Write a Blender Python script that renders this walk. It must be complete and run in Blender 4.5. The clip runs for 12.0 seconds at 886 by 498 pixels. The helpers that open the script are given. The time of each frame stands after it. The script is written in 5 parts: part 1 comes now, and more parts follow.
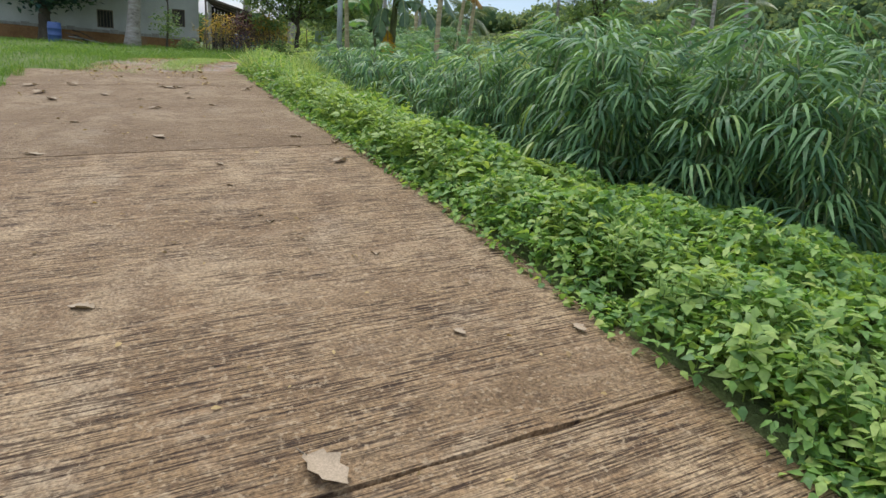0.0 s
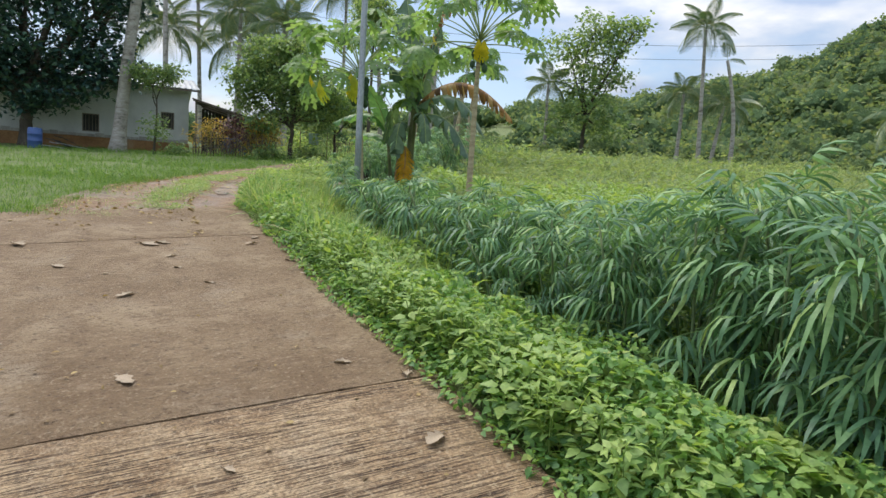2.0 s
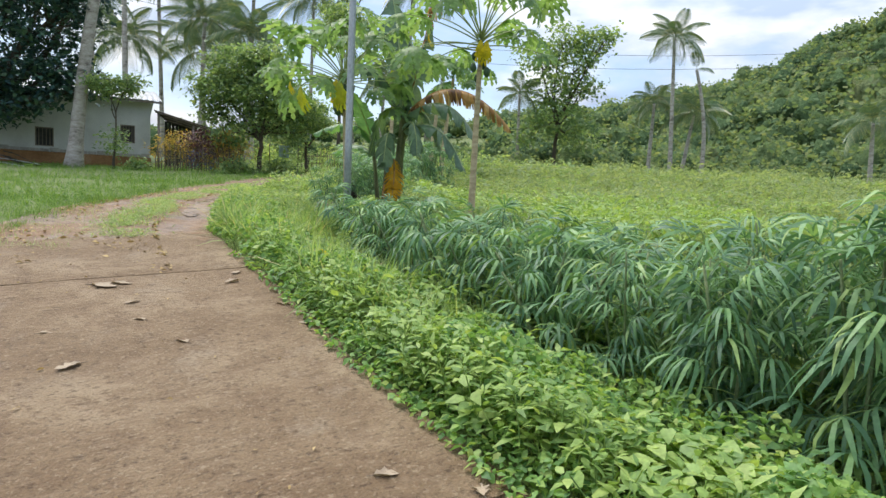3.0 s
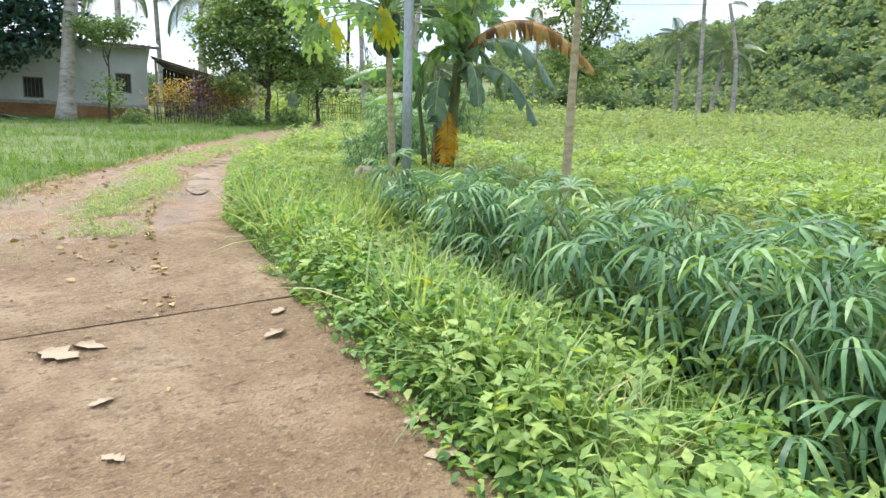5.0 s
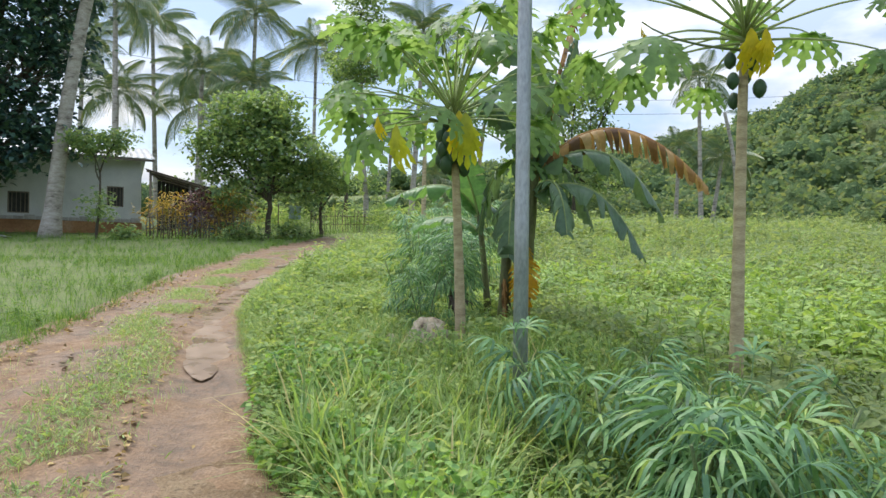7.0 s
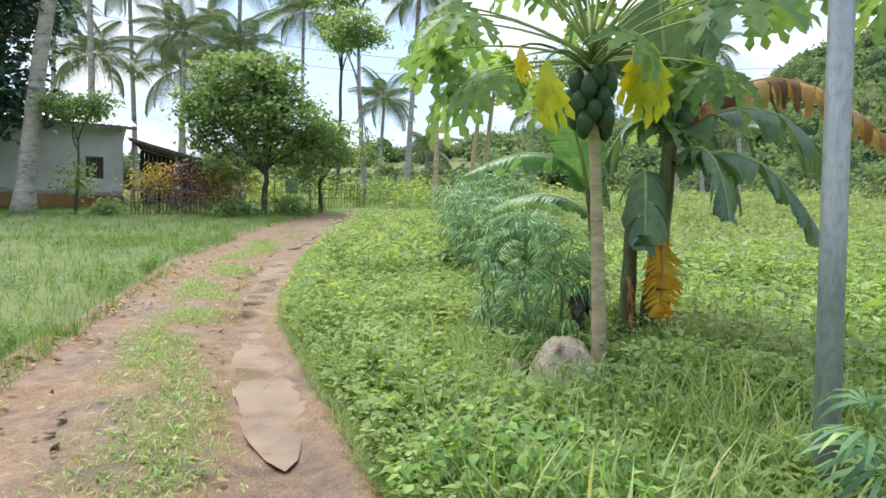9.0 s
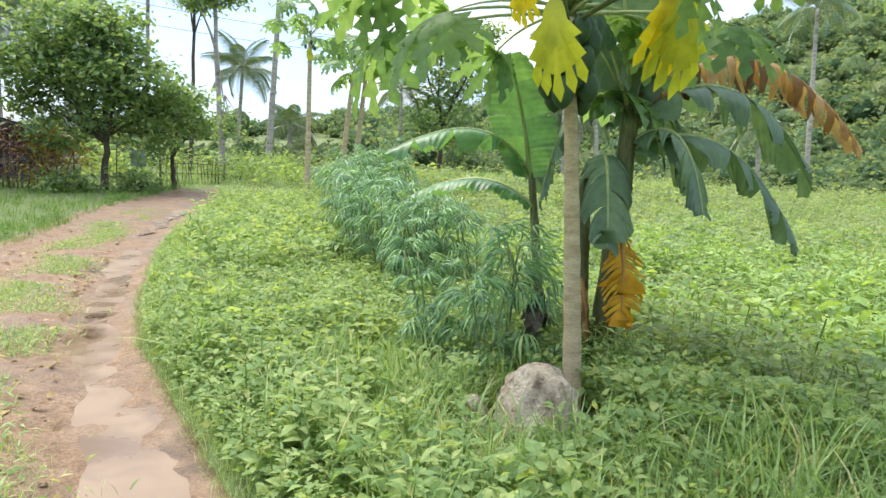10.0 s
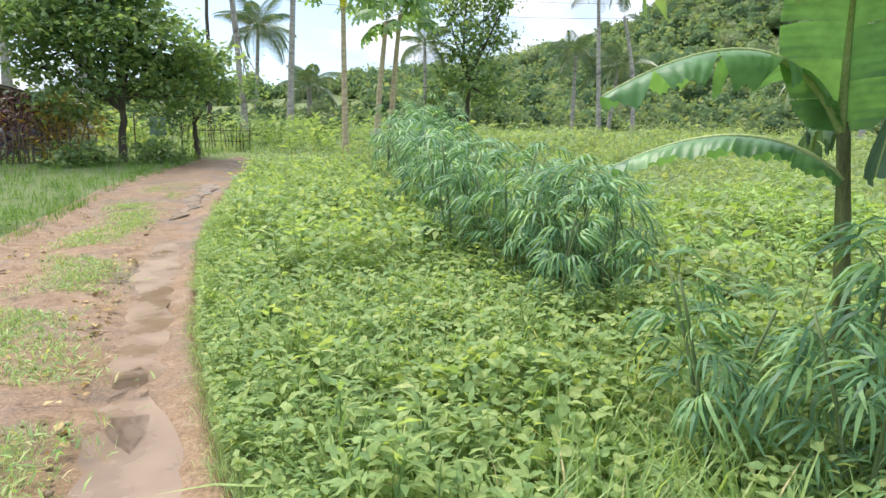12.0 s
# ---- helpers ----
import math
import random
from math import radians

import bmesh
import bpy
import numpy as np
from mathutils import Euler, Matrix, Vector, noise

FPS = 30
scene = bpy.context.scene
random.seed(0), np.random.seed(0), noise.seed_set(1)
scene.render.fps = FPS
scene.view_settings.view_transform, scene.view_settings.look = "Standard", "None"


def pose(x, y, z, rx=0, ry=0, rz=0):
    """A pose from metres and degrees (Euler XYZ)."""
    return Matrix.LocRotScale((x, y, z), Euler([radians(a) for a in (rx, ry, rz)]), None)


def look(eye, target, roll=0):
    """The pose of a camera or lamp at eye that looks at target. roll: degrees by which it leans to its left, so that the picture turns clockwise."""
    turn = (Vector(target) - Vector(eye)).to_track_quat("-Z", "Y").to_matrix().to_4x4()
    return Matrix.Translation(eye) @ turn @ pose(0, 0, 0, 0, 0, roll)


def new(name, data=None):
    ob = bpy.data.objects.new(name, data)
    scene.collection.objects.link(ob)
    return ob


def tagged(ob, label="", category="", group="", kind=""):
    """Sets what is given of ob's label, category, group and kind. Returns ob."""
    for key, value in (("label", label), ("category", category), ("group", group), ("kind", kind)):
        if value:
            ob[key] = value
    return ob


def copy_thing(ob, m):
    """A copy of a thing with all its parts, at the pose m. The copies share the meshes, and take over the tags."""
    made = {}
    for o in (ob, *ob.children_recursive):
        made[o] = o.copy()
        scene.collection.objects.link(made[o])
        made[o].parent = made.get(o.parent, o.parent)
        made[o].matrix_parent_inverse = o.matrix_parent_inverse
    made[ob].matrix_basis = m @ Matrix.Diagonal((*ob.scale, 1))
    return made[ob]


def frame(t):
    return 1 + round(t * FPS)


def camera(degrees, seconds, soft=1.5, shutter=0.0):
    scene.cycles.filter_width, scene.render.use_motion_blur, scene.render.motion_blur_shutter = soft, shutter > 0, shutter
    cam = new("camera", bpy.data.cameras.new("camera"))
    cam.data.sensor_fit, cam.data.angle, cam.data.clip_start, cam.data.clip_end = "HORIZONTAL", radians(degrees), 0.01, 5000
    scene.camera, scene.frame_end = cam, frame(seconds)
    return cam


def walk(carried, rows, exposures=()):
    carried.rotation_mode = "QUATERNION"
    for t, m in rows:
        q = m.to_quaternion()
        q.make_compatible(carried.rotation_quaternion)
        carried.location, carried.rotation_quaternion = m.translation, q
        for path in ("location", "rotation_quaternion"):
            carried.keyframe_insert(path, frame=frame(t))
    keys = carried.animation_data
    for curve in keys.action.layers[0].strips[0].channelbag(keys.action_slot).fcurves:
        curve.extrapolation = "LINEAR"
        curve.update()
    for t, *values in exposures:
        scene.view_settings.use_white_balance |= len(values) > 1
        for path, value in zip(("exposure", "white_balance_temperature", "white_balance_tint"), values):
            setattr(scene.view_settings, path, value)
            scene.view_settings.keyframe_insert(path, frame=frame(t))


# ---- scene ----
cam = camera(70.3, 12.0, soft=1.5)
METRES, EYE, TILT, LEAN, TURN = 14.0, 1.4, -13.0, -3.5, 0.0
ROWS = [
    (0.0, 0.0, 0.0, 0.0, -0.0, 0.0, 0.0),
    (0.5, -0.0153, 0.0359, 0.0164, 0.42, 0.81, 0.31),
    (1.0, -0.0346, 0.0696, 0.0346, 0.62, 2.57, 0.78),
    (1.5, -0.0487, 0.1007, 0.0591, -0.04, 5.3, 0.58),
    (2.0, -0.0593, 0.14, 0.0815, -1.41, 7.87, 0.87),
    (2.5, -0.0763, 0.1775, 0.0957, -3.46, 9.25, 1.4),
    (4.5, -0.1218, 0.3271, 0.1435, -4.27, 4.78, 3.06),
    (5.0, -0.139, 0.3643, 0.1605, -3.47, 3.96, 2.97),
    (5.5, -0.1483, 0.4034, 0.176, -3.45, 5.11, 3.08),
    (6.0, -0.169, 0.4389, 0.1898, -4.29, 8.15, 3.41),
    (6.5, -0.1793, 0.473, 0.2111, -5.15, 11.4, 3.75),
    (7.0, -0.1945, 0.5119, 0.2271, -4.31, 13.24, 3.87),
    (7.5, -0.2169, 0.5353, 0.242, -1.32, 14.37, 2.92),
    (9.5, -0.2715, 0.6771, 0.2818, -11.17, 9.04, 5.03),
    (10.0, -0.2795, 0.7175, 0.2962, -18.39, 7.61, 6.11),
    (10.5, -0.278, 0.7582, 0.3081, -23.0, 5.91, 7.04),
    (11.0, -0.2877, 0.7968, 0.321, -22.77, 4.89, 7.32),
    (11.5, -0.2939, 0.8344, 0.327, -19.82, 4.38, 7.27),
    (12.0, -0.3064, 0.8701, 0.341, -16.62, 4.16, 7.61),
]
EXPOSURES = [(0.0, 0.34), (1.5, 0.38), (2.5, 0.52), (4.5, 1.1), (5.5, 1.2), (6.5, 0.92), (7.5, 0.54), (9.5, 1.1), (10.5, 1.2), (12.0, 1.08)]
walk(cam, [(t, pose(0, 0, EYE, TILT, LEAN, TURN) @ pose(METRES * x, METRES * y, METRES * z, 90 + pitch, roll, yaw)) for t, x, y, z, yaw, pitch, roll in ROWS], EXPOSURES)

# ---- light: bright, mostly clouded sky with a soft high sun ----
SUN_EL, SUN_AZ = 62.0, -35.0
world = bpy.data.worlds.new("sky")
scene.world = world
world.use_nodes = True
wn, wl = world.node_tree.nodes, world.node_tree.links
wn.clear()
w_out = wn.new("ShaderNodeOutputWorld")
w_sky = wn.new("ShaderNodeTexSky")
w_sky.sky_type, w_sky.sun_disc = "NISHITA", False
w_sky.sun_elevation, w_sky.sun_rotation = radians(SUN_EL), radians(SUN_AZ)
w_sky.air_density, w_sky.dust_density = 1.0, 1.5
w_bg = wn.new("ShaderNodeBackground")
w_bg.inputs["Strength"].default_value = 0.12
w_cloud = wn.new("ShaderNodeBackground")
w_tc = wn.new("ShaderNodeTexCoord")
w_map = wn.new("ShaderNodeMapping")
w_map.inputs["Scale"].default_value = (2.2, 2.2, 6.5)
w_map.inputs["Location"].default_value = (0.35, 0.1, 0.55)
w_noise = wn.new("ShaderNodeTexNoise")
w_noise.inputs["Scale"].default_value, w_noise.inputs["Detail"].default_value, w_noise.inputs["Roughness"].default_value = 1.3, 7.0, 0.55
w_ramp = wn.new("ShaderNodeValToRGB")
w_ramp.color_ramp.elements[0].position, w_ramp.color_ramp.elements[1].position = 0.43, 0.58
w_shade = wn.new("ShaderNodeTexNoise")
w_shade.inputs["Scale"].default_value, w_shade.inputs["Detail"].default_value = 2.4, 6.0
w_col = wn.new("ShaderNodeValToRGB")
w_col.color_ramp.elements[0].position, w_col.color_ramp.elements[0].color = 0.40, (0.44, 0.54, 0.74, 1)
w_col.color_ramp.elements[1].position, w_col.color_ramp.elements[1].color = 0.66, (1.02, 1.0, 0.97, 1)
# clouds brighten towards the zenith, as an overcast sky does
w_sep = wn.new("ShaderNodeSeparateXYZ")
w_grad = wn.new("ShaderNodeMapRange")
w_grad.inputs["To Min"].default_value, w_grad.inputs["To Max"].default_value = 0.47, 2.1
w_mix = wn.new("ShaderNodeMixShader")
wl.new(w_tc.outputs["Generated"], w_map.inputs["Vector"])
wl.new(w_map.outputs["Vector"], w_noise.inputs["Vector"])
wl.new(w_map.outputs["Vector"], w_shade.inputs["Vector"])
wl.new(w_noise.outputs["Fac"], w_ramp.inputs["Fac"])
wl.new(w_shade.outputs["Fac"], w_col.inputs["Fac"])
wl.new(w_col.outputs["Color"], w_cloud.inputs["Color"])
wl.new(w_tc.outputs["Generated"], w_sep.inputs["Vector"])
wl.new(w_sep.outputs["Z"], w_grad.inputs["Value"])
wl.new(w_grad.outputs["Result"], w_cloud.inputs["Strength"])
wl.new(w_sky.outputs["Color"], w_bg.inputs["Color"])
wl.new(w_ramp.outputs["Color"], w_mix.inputs["Fac"])
wl.new(w_bg.outputs["Background"], w_mix.inputs[1])
wl.new(w_cloud.outputs["Background"], w_mix.inputs[2])
wl.new(w_mix.outputs["Shader"], w_out.inputs["Surface"])
sun_data = bpy.data.lights.new("sun", "SUN")
sun_data.energy, sun_data.angle, sun_data.color = 2.0, radians(36), (1.0, 0.95, 0.86)
sun = new("sun", sun_data)
sun_dir = Vector((math.sin(radians(SUN_AZ)) * math.cos(radians(SUN_EL)), math.cos(radians(SUN_AZ)) * math.cos(radians(SUN_EL)), math.sin(radians(SUN_EL))))
sun.matrix_world = look(sun_dir * 60, (0, 0, 0))


# ---- materials ----
def principled(name, rough=0.8, metal=0.0):
    m = bpy.data.materials.new(name)
    m.use_nodes = True
    n = m.node_tree.nodes
    b = n["Principled BSDF"]
    b.inputs["Roughness"].default_value, b.inputs["Metallic"].default_value = rough, metal
    return m, n, m.node_tree.links, b


def coords(n, l, scale=(1, 1, 1), kind="Object"):
    tc, mp = n.new("ShaderNodeTexCoord"), n.new("ShaderNodeMapping")
    mp.inputs["Scale"].default_value = scale
    l.new(tc.outputs[kind], mp.inputs["Vector"])
    return mp.outputs["Vector"]


def noise_tex(n, l, vec, scale, detail=5.0, rough=0.55):
    t = n.new("ShaderNodeTexNoise")
    t.inputs["Scale"].default_value, t.inputs["Detail"].default_value, t.inputs["Roughness"].default_value = scale, detail, rough
    l.new(vec, t.inputs["Vector"])
    return t.outputs["Fac"]


def ramp(n, l, fac, stops):
    r = n.new("ShaderNodeValToRGB")
    while len(r.color_ramp.elements) < len(stops):
        r.color_ramp.elements.new(0.5)
    for e, (p, c) in zip(r.color_ramp.elements, stops):
        e.position, e.color = p, (*c, 1) if len(c) == 3 else c
    l.new(fac, r.inputs["Fac"])
    return r.outputs["Color"]


def mixed(n, l, fac, a, b, mode="MIX"):
    m = n.new("ShaderNodeMix")
    m.data_type, m.blend_type = "RGBA", mode
    for key, value in ((0, fac), (6, a), (7, b)):
        if isinstance(value, (int, float)):
            m.inputs[key].default_value = value
        elif isinstance(value, tuple):
            m.inputs[key].default_value = (*value, 1)
        else:
            l.new(value, m.inputs[key])
    return m.outputs[2]


def bumped(n, l, b, height, strength=0.4, distance=0.01):
    bp = n.new("ShaderNodeBump")
    bp.inputs["Strength"].default_value, bp.inputs["Distance"].default_value = strength, distance
    l.new(height, bp.inputs["Height"])
    l.new(bp.outputs["Normal"], b.inputs["Normal"])


def leaf_mat(name, stops, rough=0.5, trans=0.42, grain=40.0, gloss=0.4):
    """Leaf: its own tint per leaf, fine mottling, some light let through."""
    m, n, l, b = principled(name, rough)
    geo = n.new("ShaderNodeNewGeometry")
    c = ramp(n, l, geo.outputs["Random Per Island"], [(p, (q[0] * 1.98, q[1] * 1.62, max(0.0, q[2] * 1.62 + 0.052))) for p, q in stops])
    f = noise_tex(n, l, coords(n, l), grain, 3.0)
    c = mixed(n, l, 1.0, c, ramp(n, l, f, [(0.3, (0.72, 0.74, 0.7)), (0.7, (1.15, 1.12, 1.1))]), "MULTIPLY")
    l.new(c, b.inputs["Base Color"])
    b.inputs["Specular IOR Level"].default_value = gloss
    tr, mx = n.new("ShaderNodeBsdfTranslucent"), n.new("ShaderNodeMixShader")
    l.new(mixed(n, l, 1.0, c, (1.2, 1.15, 0.6), "MULTIPLY"), tr.inputs["Color"])
    mx.inputs[0].default_value = trans
    l.new(b.outputs["BSDF"], mx.inputs[1])
    l.new(tr.outputs["BSDF"], mx.inputs[2])
    l.new(mx.outputs["Shader"], n["Material Output"].inputs["Surface"])
    return m


def rough_mat(name, stops, scale=6.0, fine=60.0, rough=0.9, bump=0.5, dist=0.01, stretch=(1, 1, 1), metal=0.0):
    """Matt surface with variation at two scales and relief."""
    m, n, l, b = principled(name, rough, metal)
    v = coords(n, l, stretch)
    a, f = noise_tex(n, l, v, scale, 6.0, 0.6), noise_tex(n, l, v, fine, 4.0)
    c = ramp(n, l, a, stops)
    c = mixed(n, l, 1.0, c, ramp(n, l, f, [(0.3, (0.75, 0.75, 0.75)), (0.7, (1.12, 1.12, 1.12))]), "MULTIPLY")
    l.new(c, b.inputs["Base Color"])
    h = mixed(n, l, 0.5, a, f)
    bumped(n, l, b, h, bump, dist)
    return m


M_VINE = leaf_mat("vine_leaf", [(0.0, (0.06, 0.155, 0.025)), (0.5, (0.12, 0.265, 0.04)), (0.92, (0.19, 0.335, 0.06)), (1.0, (0.25, 0.36, 0.08))])
M_WEED = leaf_mat("weed_leaf", [(0.0, (0.11, 0.215, 0.06)), (0.5, (0.175, 0.295, 0.085)), (0.95, (0.235, 0.345, 0.11)), (1.0, (0.28, 0.37, 0.13))], 0.6, 0.5, gloss=0.25)
M_HERB = leaf_mat("broad_herb_leaf", [(0.0, (0.10, 0.205, 0.035)), (0.5, (0.165, 0.30, 0.055)), (1.0, (0.23, 0.365, 0.08))])
M_FIELD = leaf_mat("field_weed", [(0.0, (0.12, 0.205, 0.075)), (0.5, (0.16, 0.25, 0.095)), (0.95, (0.195, 0.285, 0.11)), (1.0, (0.24, 0.32, 0.125))], 0.65, 0.5, gloss=0.15)
M_GRASS = leaf_mat("grass_blade", [(0.0, (0.10, 0.20, 0.04)), (0.5, (0.165, 0.30, 0.08)), (0.9, (0.24, 0.37, 0.12)), (1.0, (0.38, 0.38, 0.20))], 0.5)
M_LAWN = leaf_mat("lawn_grass", [(0.0, (0.04, 0.11, 0.0)), (0.5, (0.078, 0.18, 0.005)), (1.0, (0.13, 0.245, 0.02))], 0.6, gloss=0.2)
M_CASSAVA = leaf_mat("cassava_leaf", [(0.0, (0.04, 0.11, 0.035)), (0.5, (0.08, 0.195, 0.06)), (0.9, (0.14, 0.285, 0.09)), (1.0, (0.22, 0.35, 0.09))], 0.44, 0.32, 25.0, 0.4)
M_PAPAYA = leaf_mat("papaya_leaf", [(0.0, (0.07, 0.16, 0.05)), (0.6, (0.12, 0.24, 0.07)), (1.0, (0.20, 0.33, 0.10))], 0.42, 0.55, 15.0)
M_YELLOW = leaf_mat("yellowed_leaf", [(0.0, (0.36, 0.38, -0.015)), (1.0, (0.42, 0.42, -0.01))], 0.5, 0.35, 9.0)
M_LIME = leaf_mat("yellow_green_leaf", [(0.0, (0.25, 0.36, 0.0)), (1.0, (0.33, 0.40, 0.01))], 0.5, 0.35, 9.0)
M_BANANA = leaf_mat("banana_leaf", [(0.0, (0.05, 0.11, 0.045)), (0.5, (0.07, 0.145, 0.055)), (1.0, (0.10, 0.19, 0.075))], 0.38, 0.28, 12.0, 0.7)
M_BANANA_YOUNG = leaf_mat("young_banana_leaf", [(0.0, (0.055, 0.15, 0.04)), (0.6, (0.08, 0.20, 0.05)), (1.0, (0.11, 0.25, 0.065))], 0.36, 0.42, 14.0, 0.6)
M_DRY = leaf_mat("dry_banana_leaf", [(0.0, (0.07, 0.05, 0.0)), (0.3, (0.17, 0.11, 0.01)), (0.65, (0.27, 0.19, 0.045)), (1.0, (0.31, 0.29, 0.15))], 0.7, 0.25, 12.0)
M_ORANGE = leaf_mat("orange_dead_leaf", [(0.0, (0.33, 0.21, -0.02)), (1.0, (0.37, 0.27, -0.02))], 0.6, 0.3, 10.0)
M_PALM = leaf_mat("palm_frond", [(0.0, (0.06, 0.12, 0.04)), (0.6, (0.10, 0.175, 0.06)), (1.0, (0.19, 0.24, 0.09))], 0.35, 0.2, 6.0)
M_TREE = leaf_mat("tree_leaf", [(0.0, (0.07, 0.15, 0.055)), (0.6, (0.14, 0.25, 0.085)), (1.0, (0.22, 0.33, 0.115))], 0.36, 0.55, 10.0)
M_DARKTREE = leaf_mat("dark_tree_leaf", [(0.0, (0.015, 0.045, 0.018)), (0.6, (0.03, 0.08, 0.03)), (1.0, (0.06, 0.13, 0.045))], 0.35, 0.2, 10.0)
# greens raised for distance haze, which is put into the leaf colour
M_FOREST = leaf_mat("hazed_forest_leaf", [(0.0, (0.075, 0.145, 0.055)), (0.6, (0.115, 0.195, 0.07)), (1.0, (0.17, 0.235, 0.085))], 0.85, 0.45, 0.08, 0.05)
M_CROTON_Y = leaf_mat("yellow_shrub_leaf", [(0.0, (0.15, 0.19, 0.05)), (0.5, (0.27, 0.25, 0.04)), (1.0, (0.38, 0.30, 0.04))], 0.5, 0.35)
M_CROTON_R = leaf_mat("red_shrub_leaf", [(0.0, (0.05, 0.035, 0.02)), (0.6, (0.10, 0.05, 0.04)), (1.0, (0.15, 0.12, 0.06))], 0.5, 0.2)
M_LITTER = leaf_mat("fallen_leaf", [(0.0, (0.10, 0.085, 0.02)), (0.5, (0.20, 0.175, 0.05)), (1.0, (0.30, 0.28, 0.11))], 0.8, 0.2, 30.0, 0.2)
M_RIB = rough_mat("pale_midrib", [(0.3, (0.30, 0.38, 0.14)), (0.7, (0.42, 0.48, 0.22))], 8.0, 60.0, 0.5, 0.2, 0.003)
M_DRYLEAF = leaf_mat("beige_dry_leaf", [(0.0, (0.12, 0.11, 0.05)), (0.5, (0.20, 0.195, 0.11)), (1.0, (0.28, 0.28, 0.18))], 0.8, 0.05, 30.0, 0.2)
M_STEM = rough_mat("green_stem", [(0.3, (0.10, 0.16, 0.06)), (0.7, (0.20, 0.24, 0.10))], 8.0, 60.0, 0.7, 0.3, 0.004)
M_CSTEM = rough_mat("cassava_stem", [(0.3, (0.10, 0.10, 0.05)), (0.7, (0.20, 0.17, 0.09))], 10.0, 80.0, 0.8, 0.4, 0.004)
M_PTRUNK = rough_mat("papaya_trunk", [(0.3, (0.28, 0.22, 0.13)), (0.5, (0.46, 0.37, 0.23)), (0.7, (0.56, 0.47, 0.31))], 5.0, 45.0, 0.85, 0.5, 0.006, (1, 1, 3.5))
M_BSTEM = rough_mat("banana_stem", [(0.25, (0.05, 0.035, 0.02)), (0.5, (0.14, 0.15, 0.06)), (0.75, (0.24, 0.26, 0.11))], 5.0, 40.0, 0.55, 0.4, 0.006, (3, 3, 0.6))
M_BARK = rough_mat("palm_bark", [(0.3, (0.12, 0.10, 0.08)), (0.45, (0.36, 0.33, 0.29)), (0.7, (0.50, 0.47, 0.43))], 2.5, 14.0, 0.9, 0.6, 0.02, (1, 1, 2.5))
M_BARK_DARK = rough_mat("tree_bark", [(0.3, (0.05, 0.04, 0.03)), (0.7, (0.13, 0.11, 0.08))], 3.0, 25.0, 0.95, 0.6, 0.02, (1, 1, 0.5))
M_FRUIT = rough_mat("green_fruit", [(0.3, (0.025, 0.065, 0.03)), (0.7, (0.045, 0.10, 0.04))], 9.0, 60.0, 0.5, 0.1, 0.002)
M_POLE = rough_mat("galvanised_pole", [(0.3, (0.28, 0.31, 0.34)), (0.55, (0.40, 0.43, 0.46)), (0.8, (0.30, 0.26, 0.22))], 3.0, 50.0, 0.45, 0.15, 0.002, (1, 1, 0.4), 0.5)
M_TERMITE = rough_mat("earth_mound", [(0.36, (0.15, 0.11, 0.075)), (0.45, (0.40, 0.32, 0.23)), (0.6, (0.55, 0.47, 0.36))], 11.0, 42.0, 0.95, 1.0, 0.04)
M_WALL = rough_mat("whitewashed_wall", [(0.3, (0.52, 0.53, 0.52)), (0.6, (0.66, 0.67, 0.65)), (0.8, (0.72, 0.72, 0.70))], 0.8, 40.0, 0.9, 0.03, 0.004)
M_FOUND = rough_mat("soiled_foundation", [(0.3, (0.24, 0.12, 0.05)), (0.6, (0.36, 0.20, 0.09)), (0.8, (0.46, 0.34, 0.22))], 0.9, 14.0, 0.95, 0.4, 0.02)
M_BLOCK = rough_mat("grey_block", [(0.3, (0.30, 0.29, 0.26)), (0.7, (0.48, 0.46, 0.42))], 2.0, 22.0, 0.95, 0.4, 0.01)
M_TIN = rough_mat("galvanised_sheet", [(0.3, (0.45, 0.47, 0.50)), (0.7, (0.66, 0.68, 0.71))], 0.7, 9.0, 0.4, 0.1, 0.01, (1, 1, 1), 0.6)
M_RUST = rough_mat("rusty_sheet", [(0.3, (0.045, 0.036, 0.03)), (0.7, (0.11, 0.085, 0.068))], 0.9, 9.0, 0.8, 0.2, 0.01)
M_WOOD = rough_mat("weathered_wood", [(0.3, (0.13, 0.11, 0.09)), (0.7, (0.28, 0.24, 0.19))], 2.0, 30.0, 0.9, 0.4, 0.01, (1, 1, 0.2))
M_STICK = rough_mat("dry_stick", [(0.3, (0.09, 0.075, 0.055)), (0.7, (0.22, 0.18, 0.13))], 4.0, 30.0, 0.9, 0.4, 0.005)
# near-black colour that holds the shade of the shed's inside
M_DARK = rough_mat("dim_interior", [(0.3, (0.03, 0.03, 0.03)), (0.7, (0.07, 0.065, 0.06))], 2.0, 20.0, 0.8, 0.2, 0.01)
M_BLUE = rough_mat("blue_plastic", [(0.3, (0.04, 0.09, 0.26)), (0.7, (0.07, 0.14, 0.34))], 2.0, 20.0, 0.5, 0.1, 0.005)
M_PALEBLUE = rough_mat("pale_blue_cloth", [(0.3, (0.36, 0.48, 0.72)), (0.7, (0.50, 0.62, 0.82))], 3.0, 20.0, 0.8, 0.3, 0.01)
M_CABLE = rough_mat("cable_sheath", [(0.3, (0.03, 0.03, 0.03)), (0.7, (0.06, 0.06, 0.06))], 3.0, 20.0, 0.6, 0.1, 0.002)


